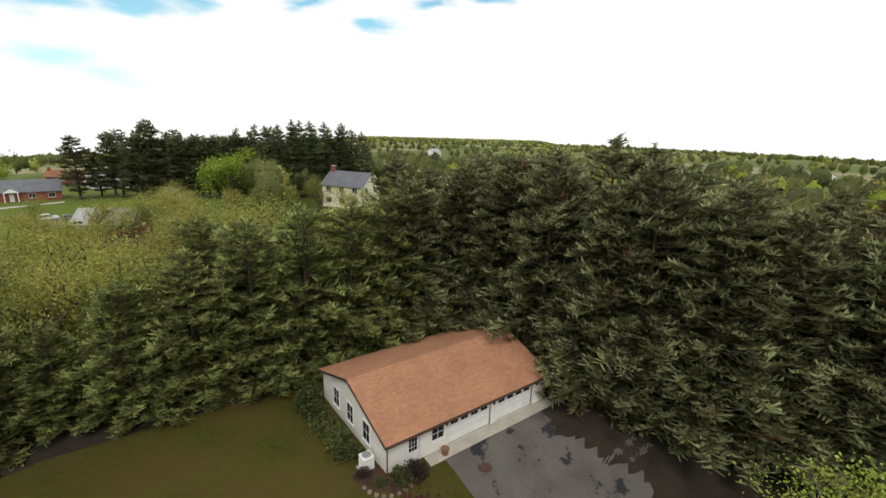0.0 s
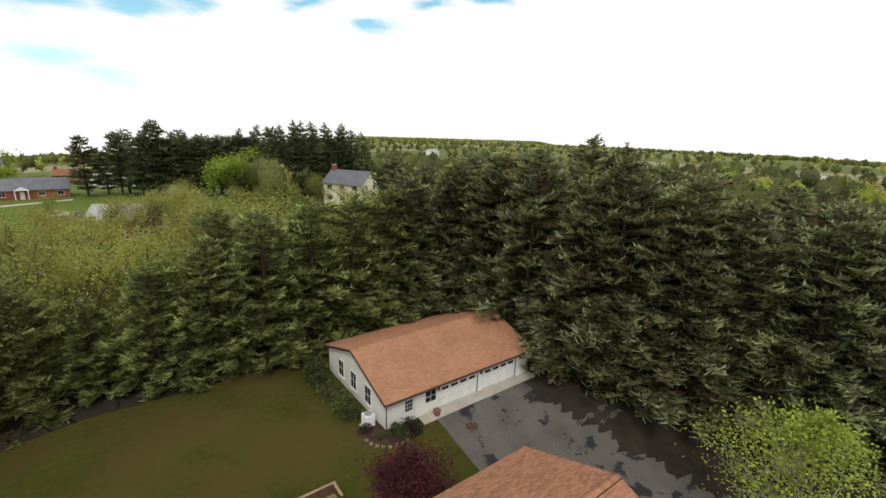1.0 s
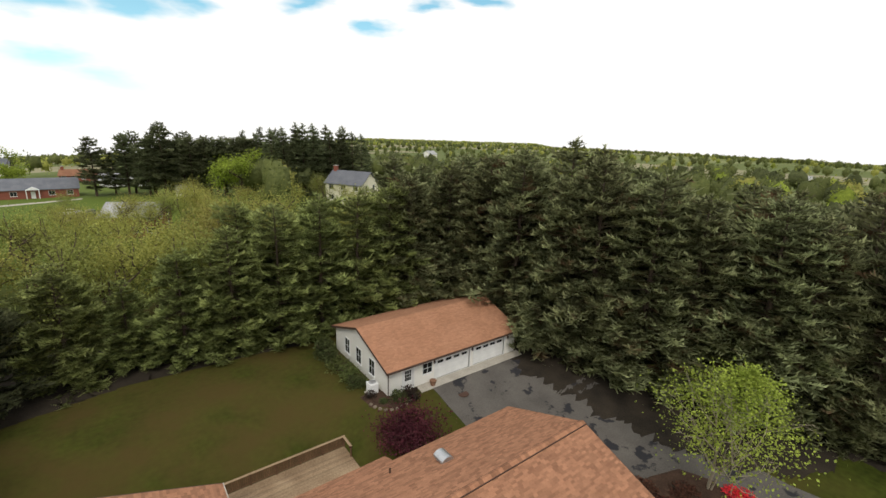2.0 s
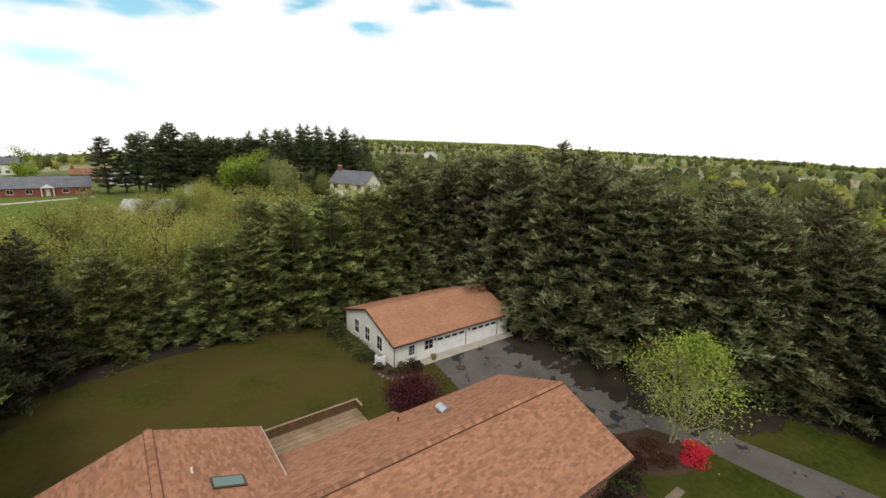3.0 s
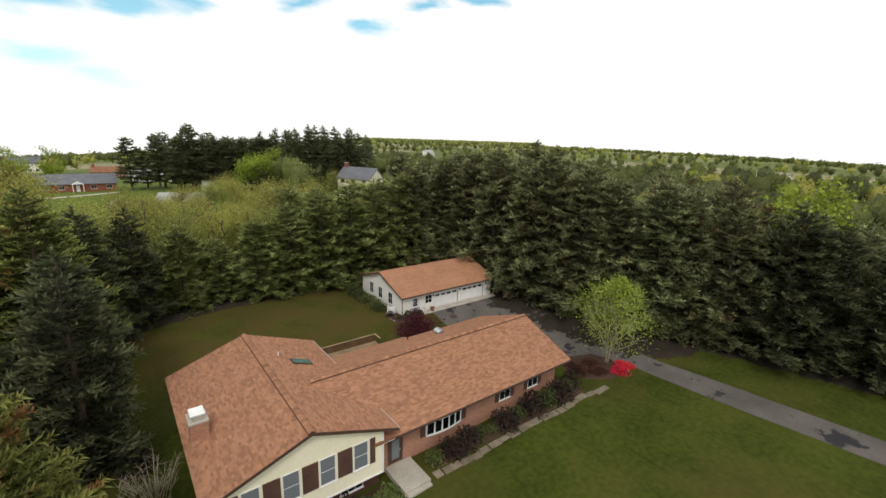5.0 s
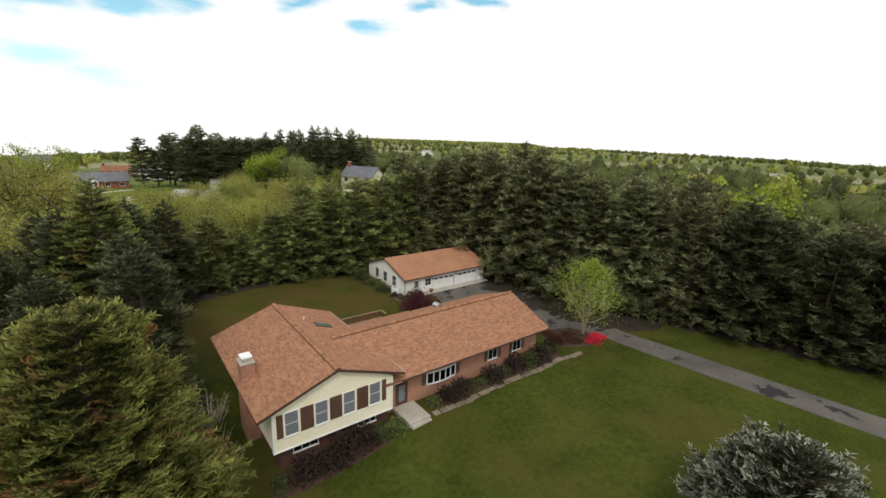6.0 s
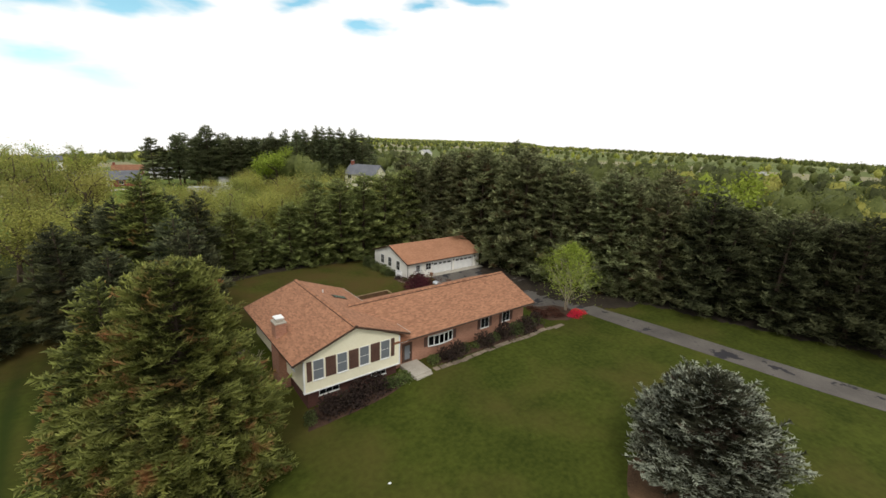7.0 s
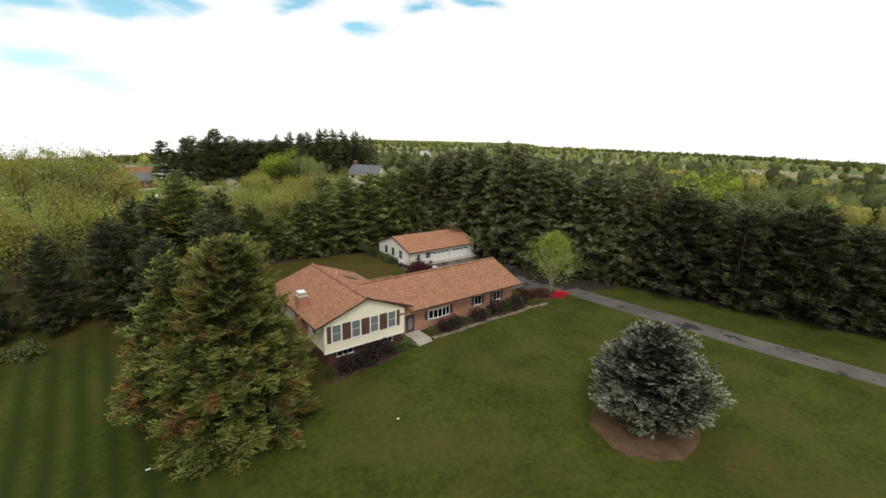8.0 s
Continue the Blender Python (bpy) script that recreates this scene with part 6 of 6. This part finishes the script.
# ------------------------------------------------------------------ neighbours
def cottage(name, at, turn, lx, ly, eave, ridge, wall_mat, roof_mat, label, windows=3, chimney=True, base=0.0, storeys=1, porch=False):
    """A plain gabled house with its ridge along its own x; built round its base centre."""
    ob = empty(name)
    hx, hy = lx / 2, ly / 2
    bm = bmesh.new()
    for lo, hi in (((-hx, -hy, -1.5), (hx, -hy + 0.25, eave)), ((-hx, hy - 0.25, -1.5), (hx, hy, eave)), ((-hx, -hy + 0.25, -1.5), (-hx + 0.25, hy - 0.25, eave)), ((hx - 0.25, -hy + 0.25, -1.5), (hx, hy - 0.25, eave))):
        add_box(bm, lo, hi)
    part("wall", bm, wall_mat, ob)
    for x in (-hx, hx - 0.25):
        part("gable", prism([(-hy, eave), (0, ridge - 0.12), (hy, eave)], "x", x, x + 0.25), wall_mat, ob)
    o = 0.4
    s = (ridge - eave) / hy
    part("roof", slab(slab(bmesh.new(), [(-hx - o, 0, ridge), (hx + o, 0, ridge), (hx + o, -hy - o, eave - s * o), (-hx - o, -hy - o, eave - s * o)], 0.18),
                      [(-hx - o, 0, ridge), (hx + o, 0, ridge), (hx + o, hy + o, eave - s * o), (-hx - o, hy + o, eave - s * o)], 0.18), roof_mat, ob)
    for st in range(storeys):
        z = 1.5 + 2.7 * st
        for i in range(windows):
            x = -hx + lx * (i + 0.5) / windows
            if porch and i == windows // 2:
                d = part("door", box((x - 0.5, -hy - 0.05, 0.0), (x + 0.5, -hy + 0.02, 2.1), 0.01), M_trim, ob)
                part("portico", add_box(add_box(prism([(x - 1.6, 2.6), (x, 3.5), (x + 1.6, 2.6)], "y", -hy - 1.4, -hy - 0.01), (x - 1.5, -hy - 1.35, 0.0), (x - 1.3, -hy - 1.15, 2.6)), (x + 1.3, -hy - 1.35, 0.0), (x + 1.5, -hy - 1.15, 2.6)), M_trim, ob)
            else:
                window(ob, (x, -hy, z), 1.5, 1.3, "-y", M_glass, (2, 1))
        for y in (-hy * 0.45, hy * 0.45):
            window(ob, (hx, y, z), 1.0, 1.4, "x", M_glass, (1, 2))
    if chimney:
        ch = part("chimney", box((-hx + 0.2, -0.5, ridge - 1.0), (-hx + 1.1, 0.5, ridge + 1.1), 0.02), M_redbrick, ob)
        part("cap", box((-hx + 0.1, -0.6, ridge + 1.1), (-hx + 1.2, 0.6, ridge + 1.22), 0.02), M_concrete, ch)
    ob.matrix_basis = Matrix.Translation((at[0], at[1], gz(*at) + base)) @ Matrix.Rotation(radians(turn), 4, "Z")
    return tagged(ob, label, "house")


cottage("brick_bungalow", (-35.5, 151.0), 3, 21.0, 9.0, 2.9, 5.6, M_redbrick, M_greyroof, "low red brick bungalow with a grey roof and white portico", 5, False, porch=True)
cottage("two_storey_house", (36.0, 82.0), -60, 11.5, 8.0, 5.4, 8.4, M_yellowwall, M_greyroof, "pale two-storey house with a grey roof and brick chimney", 3, True, storeys=2)
cottage("brick_house", (-13.0, 81.0), -24, 10.0, 8.0, 4.4, 6.6, M_redbrick, M_paleroof, "two-storey red brick house with a pale grey roof behind trees", 4, False, storeys=2)
cottage("outbuilding", (2.5, 136.5), 8, 4.6, 4.2, 2.4, 3.9, M_white, M_paleroof, "small white shed in front of the skyline pines", 1, False)
cottage("pale_bungalow", (-12.0, 176.0), -6, 15.0, 8.0, 2.8, 4.8, M_white, M_paleroof, "low pale bungalow half hidden by pines", 4, False)
cottage("pale_bungalow", (6.0, 174.0), 10, 13.0, 8.0, 2.8, 4.8, M_white, M_paleroof, "low pale bungalow half hidden by pines", 4, False)
cottage("brick_house", (-26.0, 202.0), -8, 12.0, 7.0, 2.6, 4.6, M_redbrick, M_ridge, "distant red brick house with a reddish roof", 4, True)
cottage("white_house", (-82.0, 236.0), 14, 12.0, 8.0, 5.0, 7.6, M_white, M_greyroof, "distant white house with a grey roof", 4, False)
cottage("white_house", (-57.0, 244.0), 4, 11.0, 8.0, 5.0, 7.6, M_white, M_greyroof, "distant white house with a grey roof", 4, False)
cottage("white_house", (352.0, 59.0), 40, 10.0, 7.0, 5.0, 7.0, M_white, M_paleroof, "distant white house among woods", 4, False, base=-1)
cottage("white_house", (230.0, 320.0), 20, 12.0, 9.0, 6.0, 9.0, M_white, M_paleroof, "distant white house among woods", 4, False, base=2)


def car(at, turn, paint, label):
    ob = empty("parked_car")
    body = prism([(-2.2, 0.35), (-2.25, 0.85), (-1.9, 0.95), (-1.3, 1.45), (0.5, 1.45), (1.15, 0.98), (2.1, 0.85), (2.2, 0.4)], "y", -0.88, 0.88)
    bmesh.ops.bevel(body, geom=body.edges[:], offset=0.06, segments=2, affect="EDGES")
    part("body", body, paint, ob)
    for s in (-0.885, 0.865):
        part("side_window", prism([(-1.65, 1.0), (-1.2, 1.38), (0.45, 1.38), (0.9, 1.0)], "y", s, s + 0.02), M_glass, ob)
    part("windscreen", slab(bmesh.new(), [(0.56, -0.72, 1.44), (0.56, 0.72, 1.44), (1.12, 0.76, 1.03), (1.12, -0.76, 1.03)], 0.02), M_glass, ob)
    for x in (-1.4, 1.4):
        for y in (-0.82, 0.62):
            v_, f_ = [], []
            add_tube(v_, f_, [Vector((x, y, 0.33)), Vector((x, y + 0.2, 0.33))], [0.33, 0.33], 14)
            f_ += [tuple(range(14)), tuple(range(14, 28))]
            wheel = from_arrays("wheel", v_, f_, M_ventedge, ob)
            v_, f_ = [], []
            add_tube(v_, f_, [Vector((x, y - 0.01, 0.33)), Vector((x, y + 0.21, 0.33))], [0.19, 0.19], 12)
            f_ += [tuple(range(12)), tuple(range(12, 24))]
            from_arrays("rim", v_, f_, M_metal, wheel)
    ob.matrix_basis = Matrix.Translation((at[0], at[1], gz(*at))) @ Matrix.Rotation(radians(turn), 4, "Z")
    return tagged(ob, label, "car", "cars in the meadow drive")


M_carwhite = material("white_car_paint", (0.68, 0.68, 0.68), (0.78, 0.78, 0.78), rough=0.3, bump=0)
M_cardark = material("dark_car_paint", (0.03, 0.035, 0.045), (0.05, 0.055, 0.065), rough=0.3, bump=0)
car((-25.4, 111.5), 10, M_carwhite, "white parked car on the neighbours' gravel")
car((-21.6, 109.0), 100, M_cardark, "dark parked car on the neighbours' gravel")
sheet("gravel_drive", [(-29.0, 113.0), (-26.0, 100.0)], [(-20.0, 114.0), (-20.0, 101.0)], 0.03, M_stone, "pale gravel drive between the neighbours' houses", "drive", 3.0)
sheet("lane", [(-75.0, 126.0), (-44.0, 130.0), (-24.0, 140.0)], [(-75.0, 129.0), (-44.0, 133.0), (-24.0, 142.5)], 0.03, M_concrete, "pale lane across the neighbours' lawn", "lane", 3.0)
